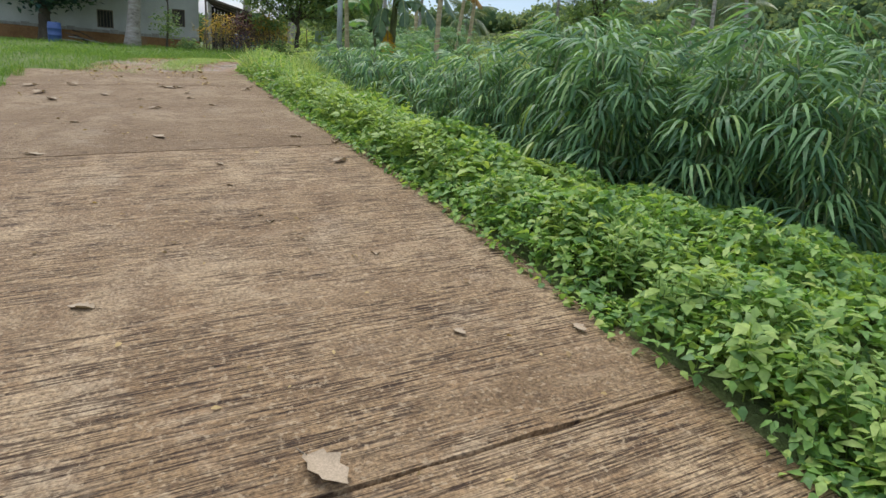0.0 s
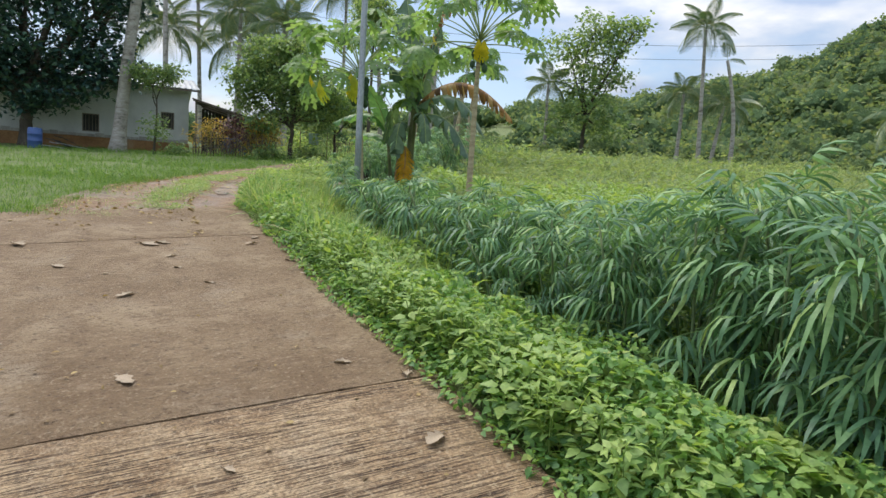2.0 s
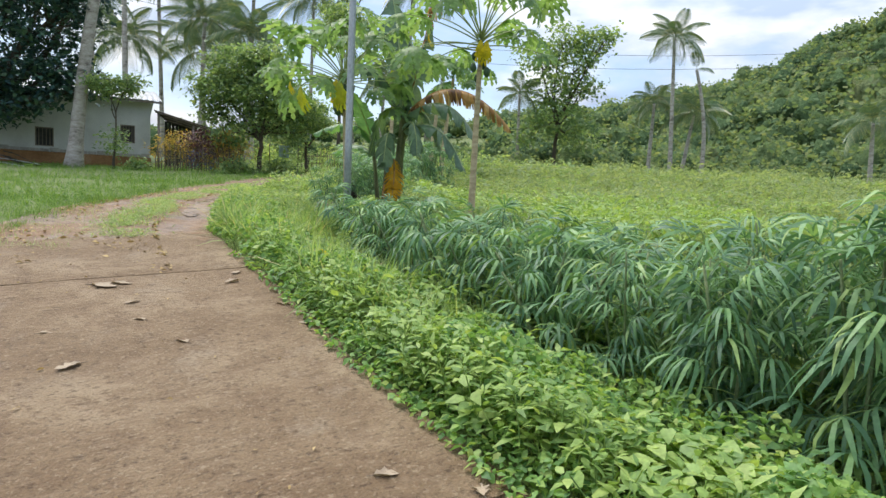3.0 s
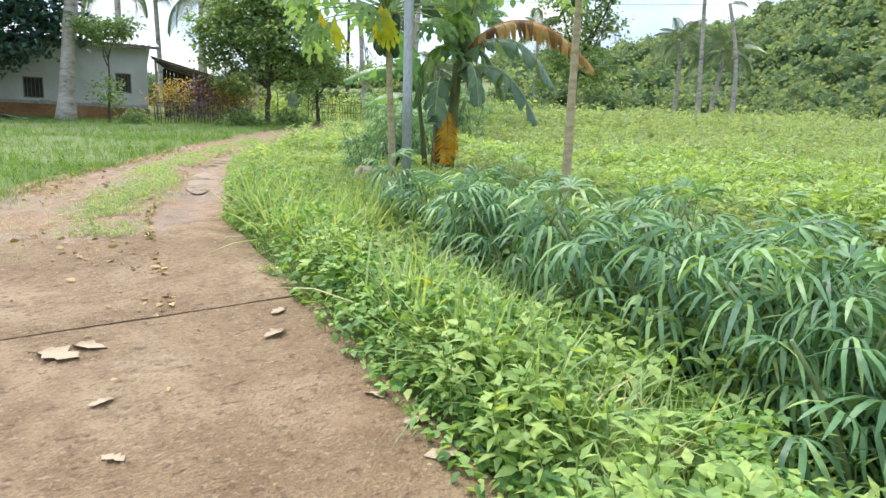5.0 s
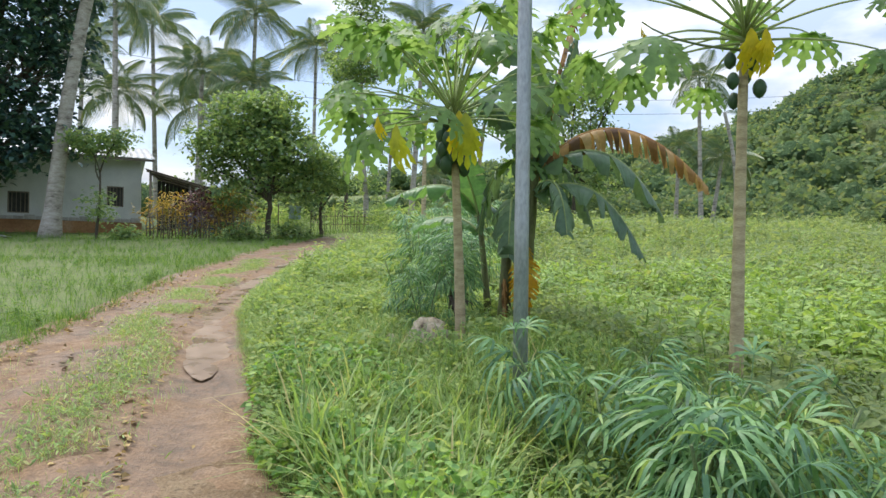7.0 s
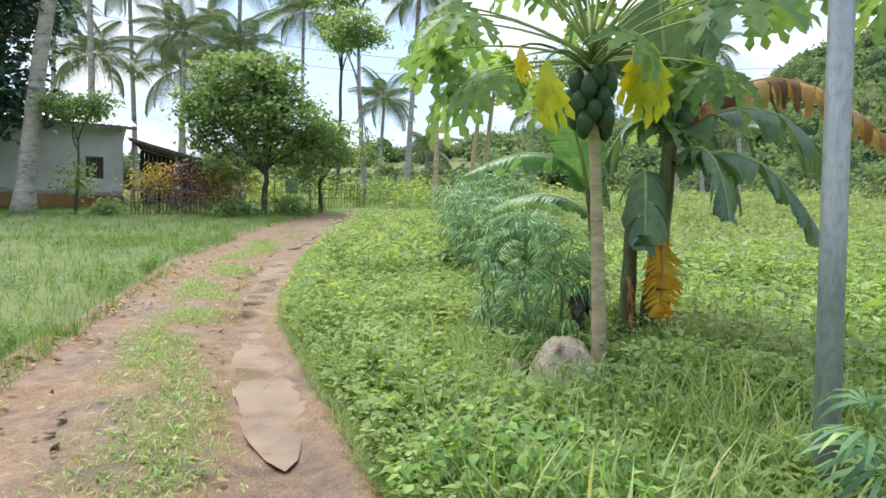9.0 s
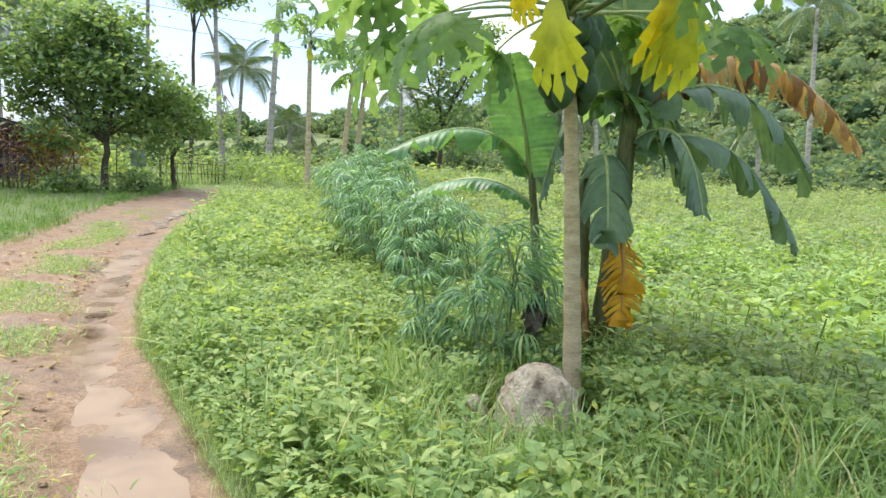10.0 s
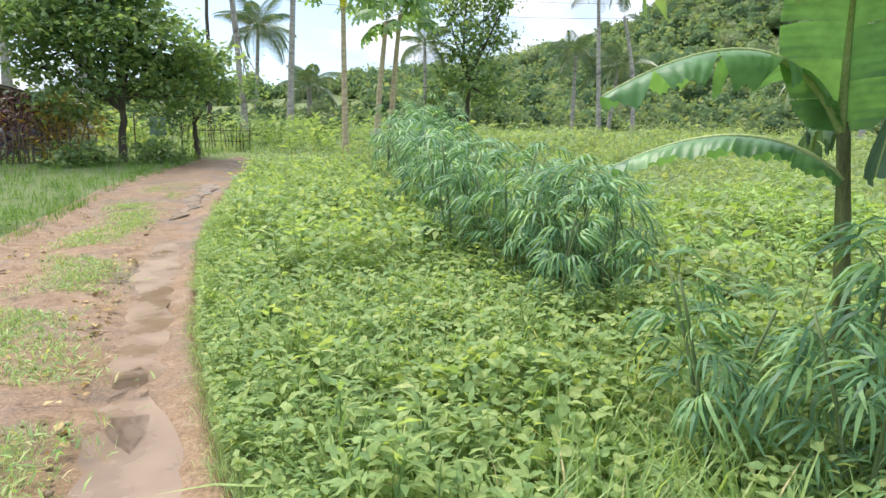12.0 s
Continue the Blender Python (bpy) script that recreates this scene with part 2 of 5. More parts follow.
def concrete_mat(name, rows, lowest, grain, tone):
    """Concrete soiled by red earth, with broom grooves across the way in patches, their shadow painted in."""
    m, n, l, b = principled(name, 0.85)
    v = coords(n, l)
    big, mid, fine = noise_tex(n, l, v, 0.9, 5.0, 0.6), noise_tex(n, l, v, 4.5, 6.0, 0.65), noise_tex(n, l, v, 70.0, 4.0, 0.6)
    sv = coords(n, l, (3.2, 82.0, 1.0))
    groove = noise_tex(n, l, sv, 1.6, 3.0, 0.55)
    patch = noise_tex(n, l, coords(n, l, (0.6, 2.6, 1)), 1.5, 4.0, 0.6)
    c = ramp(n, l, big, [(0.32, (0.19, 0.122, 0.066)), (0.5, (0.30, 0.215, 0.135)), (0.66, (0.42, 0.325, 0.225))])
    c = mixed(n, l, ramp(n, l, mid, [(0.44, (0, 0, 0)), (0.60, (0.85, 0.85, 0.85))]), c, (0.22, 0.145, 0.085))
    c = mixed(n, l, ramp(n, l, noise_tex(n, l, v, 2.2, 6.0, 0.7), [(0.55, (0, 0, 0)), (0.70, (0.75, 0.75, 0.75))]), c, (0.43, 0.355, 0.27))
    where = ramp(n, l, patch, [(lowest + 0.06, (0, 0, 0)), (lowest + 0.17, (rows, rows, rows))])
    # groove shadows are multiplied into the colour, on top of the bump
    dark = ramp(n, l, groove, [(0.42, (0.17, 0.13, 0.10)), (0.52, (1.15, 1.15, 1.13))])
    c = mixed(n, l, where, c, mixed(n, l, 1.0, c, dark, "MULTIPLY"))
    c = mixed(n, l, 1.0, c, ramp(n, l, fine, [(0.3, (grain, grain, grain)), (0.6, (1.15, 1.15, 1.15))]), "MULTIPLY")
    c = mixed(n, l, ramp(n, l, noise_tex(n, l, v, 17.0, 4.0, 0.7), [(0.57, (0, 0, 0)), (0.68, (0.8, 0.8, 0.8))]), c, (0.13, 0.08, 0.045))
    c = mixed(n, l, ramp(n, l, noise_tex(n, l, coords(n, l, (0.6, 2.6, 1.0)), 6.0, 6.0, 0.75), [(0.52, (0, 0, 0)), (0.68, (0.5, 0.5, 0.5))]), c, (0.43, 0.33, 0.23))
    c = mixed(n, l, ramp(n, l, noise_tex(n, l, v, 38.0, 3.0, 0.6), [(0.57, (0, 0, 0)), (0.66, (0.6, 0.6, 0.6))]), c, (0.45, 0.36, 0.26))
    c = mixed(n, l, ramp(n, l, noise_tex(n, l, coords(n, l, (0.8, 1.5, 1.0)), 24.0, 3.0, 0.6), [(0.60, (0, 0, 0)), (0.68, (0.7, 0.7, 0.7))]), c, (0.10, 0.065, 0.04))
    c = mixed(n, l, 1.0, c, (tone * 1.05, tone, tone * 0.88), "MULTIPLY")
    l.new(c, b.inputs["Base Color"])
    h = mixed(n, l, where, fine, mixed(n, l, 0.8, fine, groove))
    bumped(n, l, b, h, 1.0, 0.028)
    return m


def ground_mat(name, stops, wet=False):
    m, n, l, b = principled(name, 0.95)
    v = coords(n, l)
    a, d, f = noise_tex(n, l, v, 1.1, 6.0, 0.65), noise_tex(n, l, v, 9.0, 6.0, 0.65), noise_tex(n, l, v, 60.0, 4.0, 0.6)
    c = ramp(n, l, mixed(n, l, 0.45, a, d), stops)
    c = mixed(n, l, 1.0, c, ramp(n, l, f, [(0.3, (0.6, 0.58, 0.55)), (0.65, (1.15, 1.15, 1.15))]), "MULTIPLY")
    l.new(c, b.inputs["Base Color"])
    if wet:
        l.new(ramp(n, l, a, [(0.42, (0.42, 0.42, 0.42)), (0.58, (0.95, 0.95, 0.95))]), b.inputs["Roughness"])
    bumped(n, l, b, mixed(n, l, 0.5, d, f), 0.8, 0.03)
    return m


def canopy_mat():
    """Tree tops of the far woods: greens that vary by crown, haze and gap shade painted in, deep relief."""
    m, n, l, b = principled("hazed_canopy", 0.9)
    v = coords(n, l)
    info = n.new("ShaderNodeNewGeometry")
    a, d = noise_tex(n, l, v, 0.8, 6.0, 0.75), noise_tex(n, l, v, 3.0, 5.0, 0.75)
    # crown greens lifted for distance haze, held in the base colour
    c = ramp(n, l, info.outputs["Random Per Island"], [(0.0, (0.085, 0.15, 0.07)), (0.5, (0.13, 0.21, 0.09)), (0.85, (0.19, 0.265, 0.11)), (1.0, (0.27, 0.32, 0.15))])
    # shade between leaf clumps painted dark, clump tops light, by noise
    c = mixed(n, l, 1.0, c, ramp(n, l, mixed(n, l, 0.5, a, d), [(0.36, (0.55, 0.6, 0.58)), (0.52, (1.0, 1.0, 1.0)), (0.66, (1.35, 1.3, 1.2))]), "MULTIPLY")
    l.new(c, b.inputs["Base Color"])
    b.inputs["Specular IOR Level"].default_value = 0.1
    bumped(n, l, b, mixed(n, l, 0.6, a, d), 1.0, 0.9)
    return m


M_CANOPY = canopy_mat()
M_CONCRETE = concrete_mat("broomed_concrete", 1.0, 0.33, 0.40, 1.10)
M_CONCRETE_SMOOTH = concrete_mat("worn_concrete", 0.55, 0.55, 0.78, 0.82)
M_SOIL = ground_mat("grassy_soil", [(0.3, (0.10, 0.13, 0.045)), (0.5, (0.155, 0.20, 0.07)), (0.7, (0.23, 0.27, 0.10))])
M_DIRT = ground_mat("dirt_track", [(0.36, (0.10, 0.062, 0.034)), (0.46, (0.20, 0.122, 0.07)), (0.55, (0.275, 0.178, 0.105)), (0.64, (0.35, 0.255, 0.17))], True)
M_CLOD = rough_mat("earth_clod", [(0.3, (0.22, 0.15, 0.09)), (0.7, (0.38, 0.28, 0.19))], 9.0, 60.0, 0.95, 0.5, 0.005)


def mud_mat():
    m, n, l, b = principled("wet_mud", 0.25)
    v = coords(n, l)
    a, d = noise_tex(n, l, v, 2.5, 5.0), noise_tex(n, l, v, 30.0, 4.0)
    l.new(ramp(n, l, a, [(0.35, (0.20, 0.13, 0.08)), (0.6, (0.27, 0.185, 0.12))]), b.inputs["Base Color"])
    l.new(ramp(n, l, a, [(0.4, (0.18, 0.18, 0.18)), (0.62, (0.5, 0.5, 0.5))]), b.inputs["Roughness"])
    bumped(n, l, b, d, 0.12, 0.004)
    return m


M_MUD = mud_mat()


# ---- building helpers ----
rng = np.random.default_rng(7)


def smooth(v, a, b):
    t = np.clip((np.asarray(v, float) - a) / (b - a), 0, 1)
    return t * t * (3 - 2 * t)


def mesh_from(name, verts, faces, mat, shade=True):
    """One mesh from an (n, 3) array and an (m, k) array of faces."""
    verts, faces = np.asarray(verts, np.float32), np.asarray(faces, np.int32)
    me = bpy.data.meshes.new(name)
    me.vertices.add(len(verts))
    me.vertices.foreach_set("co", verts.ravel())
    k = faces.shape[1]
    me.loops.add(faces.size)
    me.loops.foreach_set("vertex_index", faces.ravel())
    me.polygons.add(len(faces))
    me.polygons.foreach_set("loop_start", np.arange(len(faces), dtype=np.int32) * k)
    me.update(calc_edges=True)
    me.polygons.foreach_set("use_smooth", np.full(len(faces), shade))
    me.materials.append(mat)
    return me


def child(name, me, parent, label="", m=None):
    ob = new(name, me)
    ob.parent = parent
    if m is not None:
        ob.matrix_basis = m
    return tagged(ob, label) if label else ob


def part(name, bm, material, parent, label=""):
    me = bpy.data.meshes.new(name)
    bm.to_mesh(me)
    bm.free()
    me.materials.append(material)
    return child(name, me, parent, label)


def empty(name, at, label, category, group="", turn=0.0):
    e = new(name)
    e.matrix_basis = pose(*at, 0, 0, turn)
    return tagged(e, label, category, group)


def joined(pieces):
    vs, fs, n = [], [], 0
    for v, f in pieces:
        vs.append(np.asarray(v, float))
        fs.append(np.asarray(f, int) + n)
        n += len(v)
    return np.concatenate(vs), np.concatenate(fs)


def tube(points, radii, sides=8, cap=True):
    """Tapered tube along points; quads only."""
    p = np.asarray(points, float)
    r = np.broadcast_to(np.asarray(radii, float), (len(p),))
    if cap:
        p, r = np.vstack([p[:1], p, p[-1:]]), np.concatenate([[r[0] * 0.02], r, [r[-1] * 0.02]])
    t = np.gradient(p, axis=0)
    t[0], t[-1] = p[min(2, len(p) - 1)] - p[0], p[-1] - p[max(0, len(p) - 3)]
    t /= np.linalg.norm(t, axis=1)[:, None] + 1e-9
    ref = np.array([0.0, 0, 1]) if abs(t[:, 2]).mean() < 0.8 else np.array([1.0, 0, 0])
    a = np.cross(t, ref)
    a /= np.linalg.norm(a, axis=1)[:, None] + 1e-9
    b = np.cross(t, a)
    w = np.linspace(0, 2 * np.pi, sides, endpoint=False)
    v = p[:, None] + r[:, None, None] * (a[:, None] * np.cos(w)[None, :, None] + b[:, None] * np.sin(w)[None, :, None])
    i, j = np.meshgrid(np.arange(len(p) - 1), np.arange(sides), indexing="ij")
    k = (j + 1) % sides
    f = np.stack([i * sides + j, i * sides + k, (i + 1) * sides + k, (i + 1) * sides + j], -1).reshape(-1, 4)
    return v.reshape(-1, 3), f


def bez(p0, c, p1, n):
    t = np.linspace(0, 1, n)[:, None]
    return (1 - t) ** 2 * np.asarray(p0, float) + 2 * t * (1 - t) * np.asarray(c, float) + t * t * np.asarray(p1, float)


def sheet(sections):
    """Quads through rows of points: an array (rows, columns, 3)."""
    s = np.asarray(sections, float)
    r, c = s.shape[:2]
    i, j = np.meshgrid(np.arange(r - 1), np.arange(c - 1), indexing="ij")
    f = np.stack([i * c + j, i * c + j + 1, (i + 1) * c + j + 1, (i + 1) * c + j], -1).reshape(-1, 4)
    return s.reshape(-1, 3), f


def box(bm, x0, x1, y0, y1, z0, z1, bevel=0.0):
    got = bmesh.ops.create_cube(bm, size=1)["verts"]
    for v in got:
        v.co = Vector(((x0 + x1) / 2 + v.co.x * (x1 - x0), (y0 + y1) / 2 + v.co.y * (y1 - y0), (z0 + z1) / 2 + v.co.z * (z1 - z0)))
    if bevel:
        bmesh.ops.bevel(bm, geom=list({e for v in got for e in v.link_edges}), offset=bevel, segments=2, affect="EDGES")
    return bm


# leaf shapes, along +y, lying in the xy plane, length 1
def shape_leaf(width, rows=((0, 0.25, 0), (0.35, 1.0, 0.05), (0.75, 0.6, 0.02), (1, 0.04, -0.12)), fold=0.18):
    return sheet([[(-w * width / 2, t, z + fold * w * width / 2), (0, t, z), (w * width / 2, t, z + fold * w * width / 2)] for t, w, z in rows])


def shape_blade(width, bend):
    return sheet([[(-width * w / 2, t * (1 - 0.25 * bend * t), -bend * t * t * 0.75), (width * w / 2, t * (1 - 0.25 * bend * t), -bend * t * t * 0.75)] for t, w in ((0, 0.7), (0.35, 1.0), (0.7, 0.75), (1, 0.06))])


HEART = shape_leaf(0.95, ((-0.12, 0.55, 0), (0.22, 1.0, 0.03), (0.6, 0.62, 0.0), (1, 0.05, -0.12)))
IVY = shape_leaf(0.9, ((-0.06, 0.55, 0.02), (0.16, 1.1, 0.04), (0.36, 0.5, 0.02), (0.52, 0.62, 0.0), (1, 0.04, -0.15)))
SIMPLE = shape_leaf(0.7, ((0, 0.35, 0), (0.38, 1.0, 0.03), (1, 0.05, -0.12)))
CHIP = sheet([[(-w * 0.35, t, z), (w * 0.35, t, z)] for t, w, z in ((0, 0.5, 0), (0.5, 1.0, 0.08), (1, 0.3, -0.08))])
SPRIG = sheet([[(-w * 0.1, t, z), (w * 0.1, t, z)] for t, w, z in ((0, 0.6, 0), (0.5, 1.0, 0.1), (1, 0.2, 0.0))])
SPRAY = (np.array([(-0.05, 0, 0), (-0.4, 0.5, -0.05), (0.4, 0.5, 0.05), (0.05, 1, -0.15)]), np.array([(0, 2, 3, 1)]))
OVAL = shape_leaf(0.55)
LANCE = shape_leaf(0.3)
BLADES = [shape_blade(0.024, b) for b in (0.25, 0.6, 1.0)]
SHORT_BLADES = [sheet([[(-w * 0.022, t, -b * t * t * 0.6), (w * 0.022, t, -b * t * t * 0.6)] for t, w in ((0, 0.8), (0.5, 1.0), (1, 0.08))]) for b in (0.3, 0.6, 1.0)]


def spread(template, pos, yaw, pitch, roll, size):
    """Copies of a template: turned about its length, tipped up by pitch, then turned by yaw. Returns arrays."""
    v, f = template
    n = len(pos)
    cy, sy, cp, sp, cr, sr = np.cos(yaw), np.sin(yaw), np.cos(pitch), np.sin(pitch), np.cos(roll), np.sin(roll)
    x, y, z = (v[:, i][None] * size[:, None] for i in range(3))
    x, z = x * cr[:, None] + z * sr[:, None], -x * sr[:, None] + z * cr[:, None]
    y, z = y * cp[:, None] - z * sp[:, None], y * sp[:, None] + z * cp[:, None]
    x, y = x * cy[:, None] - y * sy[:, None], x * sy[:, None] + y * cy[:, None]
    out = np.stack([x, y, z], -1) + np.asarray(pos)[:, None]
    faces = f[None] + (np.arange(n) * len(v))[:, None, None]
    return out.reshape(-1, 3), faces.reshape(-1, f.shape[1])


def leaves_at(template, pos, size, pitch=(-0.5, 0.6), roll=0.5):
    n = len(pos)
    return spread(template, pos, rng.uniform(0, 6.283, n), rng.uniform(*pitch, n), rng.normal(0, roll, n), rng.uniform(*size, n))


def shoot_shape(leaves, rings, slim):
    """A small upright weed: rings of leaves round a stem of height 1."""
    pieces = [tube([(0, 0, 0), (0.03, 0, 0.5), (0, 0.02, 0.95)], 0.010, 3, False)]
    w = 0.30 if not slim else 0.18
    tmp = sheet([[(-a * w, t, z), (a * w, t, z)] for t, a, z in ((0, 0.4, 0), (0.42, 1.0, 0.06), (1, 0.1, -0.12))])
    for r in range(rings):
        yaw = np.arange(leaves) * 6.283 / leaves + r * 0.8
        h = 0.35 + 0.62 * r / (rings - 1)
        pos = np.stack([-np.sin(yaw) * 0.07, np.cos(yaw) * 0.07, np.full(leaves, h) + rng.normal(0, 0.05, leaves)], -1)
        pieces.append(spread(tmp, pos, yaw + rng.normal(0, 0.25, leaves), rng.normal(0.05 + 0.35 * r / rings, 0.25, leaves), rng.normal(0, 0.25, leaves), (0.25 - 0.08 * r / rings) * rng.uniform(0.7, 1.25, leaves)))
    return joined(pieces)


SHOOTS = [shoot_shape(4, 4, False), shoot_shape(4, 5, True), shoot_shape(5, 3, False), shoot_shape(5, 4, True)]


def shoots(x, y, tall, lift=0.0):
    """Weeds standing at x, y with heights in the range tall."""
    out = []
    for k, tmp in enumerate(SHOOTS):
        px, py = x[k::4], y[k::4]
        n = len(px)
        pos = np.stack([px, py, land(px, py) + lift], -1)
        out.append(spread(tmp, pos, rng.uniform(0, 6.283, n), rng.normal(0, 0.18, n), rng.normal(0, 0.18, n), rng.uniform(*tall, n)))
    return out


# ---- the lie of the land ----
KNOT_Y = (-40, -10, 0, 3, 5, 7, 9, 12, 15, 18, 25, 35, 60, 100, 160, 400, 900)
KNOT_Z = (-6.5, -1.75, 0, 0.56, 0.93, 1.2, 1.47, 1.85, 2.02, 2.15, 2.62, 3.4, 5.4, 7.6, 9.5, 12, 14)
EDGE_Y = (-40, -5, 0, 2.2, 2.9, 3.56, 4.3, 5.5, 6.46, 7.03, 7.8, 8.4, 9.07, 10.04, 10.9, 12.8, 13.5, 15.2, 17, 20, 24, 29, 34, 60)
EDGE_X = (17.6, 3.9, 1.95, 1.06, 0.68, 0.33, -0.07, -0.72, -1.22, -1.54, -1.87, -2.17, -2.5, -3.05, -3.5, -3.95, -4.14, -4.57, -4.76, -4.88, -4.82, -4.5, -3.9, 0.5)
HILL_AZ = (-60, -20, -5, 2, 8, 15, 20, 26, 30, 32, 34, 38, 46, 60, 80, 120)
HILL_H = (14, 10, 11, 13, 15, 18, 20, 25, 29, 33, 37, 43, 46, 46, 40, 20)


def right_edge(y):
    return np.interp(y, EDGE_Y, EDGE_X)


def level(y):
    y = np.asarray(y, float)
    return (np.interp(y - 0.8, KNOT_Y, KNOT_Z) + 2 * np.interp(y, KNOT_Y, KNOT_Z) + np.interp(y + 0.8, KNOT_Y, KNOT_Z)) / 4


def land(x, y):
    """Height of the ground."""
    x, y = np.asarray(x, float), np.asarray(y, float)
    u = x - right_edge(y)
    near = 1 - smooth(y, 7.5, 11.5)
    drop = -0.42 * smooth(u, 0.1, 1.5) * near - (0.2 * smooth(u, 0.1, 1.1) + 0.35 * smooth(u, 3.2, 6.0)) * (1 - near) * (1 - smooth(y, 20, 45))
    r, az = np.hypot(x, y), np.degrees(np.arctan2(x, y))
    hill = np.interp(az, HILL_AZ, HILL_H) * smooth(r, 75, 210) * np.where(y > -20, 1, 0)
    lump = 0.05 * np.sin(x * 1.7 + 0.6 * y) * np.sin(y * 1.3 - 0.4 * x) * smooth(np.abs(u + 1.6), 2.0, 4.0) + 0.12 * np.sin(x * 0.31) * np.sin(y * 0.27 + 1) * smooth(r, 22, 40)
    return level(y) + drop + hill + lump


def land_sheet():
    xs = np.unique(np.concatenate([np.arange(-14, 12.01, 0.2), np.arange(-60, 70, 2.5), np.arange(-700, 701, 25), (-1500, -1000, 1000, 1500)]).round(3))
    ys = np.unique(np.concatenate([np.arange(-3, 24.01, 0.2), np.arange(-40, 110, 2.5), np.arange(-300, 701, 25), (-1200, -700, 1000, 1500)]).round(3))
    gx, gy = np.meshgrid(xs, ys)
    u = gx - right_edge(gy)
    z = land(gx, gy)
    slab = smooth(gy, -30, -29) * (1 - smooth(gy, 9.5, 10.6)) * smooth(-u, -0.02, 0.2) * (1 - smooth(-u, 3.2, 3.45))
    z = z - 0.10 * slab
    track = smooth(gy, 9.0, 10.5) * (1 - smooth(gy, 34, 40)) * smooth(-u, -0.15, 0.1) * (1 - smooth(-u, 1.8, 2.2))
    z = z - 0.11 * track
    v, f = sheet(np.stack([gx, gy, z], -1))
    return tagged(new("ground", mesh_from("ground", v, f, M_SOIL)), "grassy sloping earth ground with rising forest hills", "ground", kind="structure")


land_sheet()


# ---- concrete way: slabs with open joints ----
WAY = np.array([-0.44, 0.898])
ACROSS = np.array([-0.898, -0.44]) / np.hypot(0.898, 0.44)
WIDTH = 3.05


def concrete_way():
    way = tagged(new("concrete_road"), "brown soiled broom-finished concrete driveway slabs", "road", kind="structure")
    rights = [(9.4, -18.9), (7.6, -14.4), (5.9, -10.2), (4.25, -6.1), (2.62, -2.0), (1.02, 2.22), (-0.80, 5.60), (-2.53, 9.10), (-3.42, 10.75)]
    for k in range(len(rights) - 1):
        y0, y1 = rights[k][1], rights[k + 1][1]
        ny, nx = 26, 24
        c = np.array([(rights[k][0] + rights[k + 1][0]) / 2, (y0 + y1) / 2]) + ACROSS * WIDTH / 2
        m = Matrix.Translation((c[0], c[1], float(level(c[1])))) @ Matrix(((-ACROSS[0], WAY[0], 0, 0), (-ACROSS[1], WAY[1], 0, 0), (0, 0, 1, 0), (0, 0, 0, 1)))
        inv = np.array(m.inverted())
        rows, under = [], []
        for i in range(ny + 1):
            t = i / ny
            y = y0 + (y1 - y0) * t
            x = float(right_edge(y)) if k < 7 else rights[k][0] + (rights[k + 1][0] - rights[k][0]) * t
            row, low = [], []
            for j in range(nx + 1):
                s = j / nx
                q = np.array([x, y]) + ACROSS * WIDTH * s
                gap = 0.013
                if i == 0:
                    q = q + WAY * gap * (0.6 + 0.8 * noise.noise((q[0] * 6, q[1] * 6, 1)))
                if i == ny:
                    q = q - WAY * gap * (0.6 + 1.1 * noise.noise((q[0] * 9, q[1] * 9, 6)))
                    if k == 7:
                        q = q + WAY * (0.25 * noise.noise((q[0] * 1.9, q[1] * 1.9, 4)) + 0.35 * (0.5 - s))
                if j == 0:
                    q = q - ACROSS * 0.05 * noise.noise((q[0] * 2.2, q[1] * 2.2, 9))
                zz = float(level(q[1])) + 0.006 * noise.noise((q[0] * 1.2, q[1] * 1.2, 3)) + 0.012
                edge = min(i, ny - i, j, nx - j) == 0
                row.append((q[0], q[1], zz - (0.008 if edge else 0)))
                low.append((q[0], q[1], zz - 0.16))
            rows.append(row)
            under.append(low)
        rows = np.array(rows)
        ring = [(0, j) for j in range(nx + 1)] + [(i, nx) for i in range(1, ny + 1)] + [(ny, j) for j in range(nx - 1, -1, -1)] + [(i, 0) for i in range(ny - 1, -1, -1)]
        top = sheet(rows)
        skirt = sheet([[rows[i, j] for i, j in ring], [np.array(under[i][j]) for i, j in ring]])
        v, f = joined([top, skirt])
        v = (np.c_[v, np.ones(len(v))] @ inv.T)[:, :3]
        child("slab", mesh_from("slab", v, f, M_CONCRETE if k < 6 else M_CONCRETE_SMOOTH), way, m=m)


concrete_way()


# ---- dirt track beyond it ----
def track_left(y):
    return np.interp(y, (9, 10, 12.9, 14.9, 20, 26.5, 30, 34, 40), (-5.3, -5.5, -5.85, -6.1, -6.75, -6.75, -6.3, -5.7, -4.6))


def strip_mid(y):
    return np.interp(y, (9.5, 10.9, 12.4, 15, 19, 24, 30), (-4.05, -4.35, -4.75, -5.3, -5.8, -5.85, -5.4))


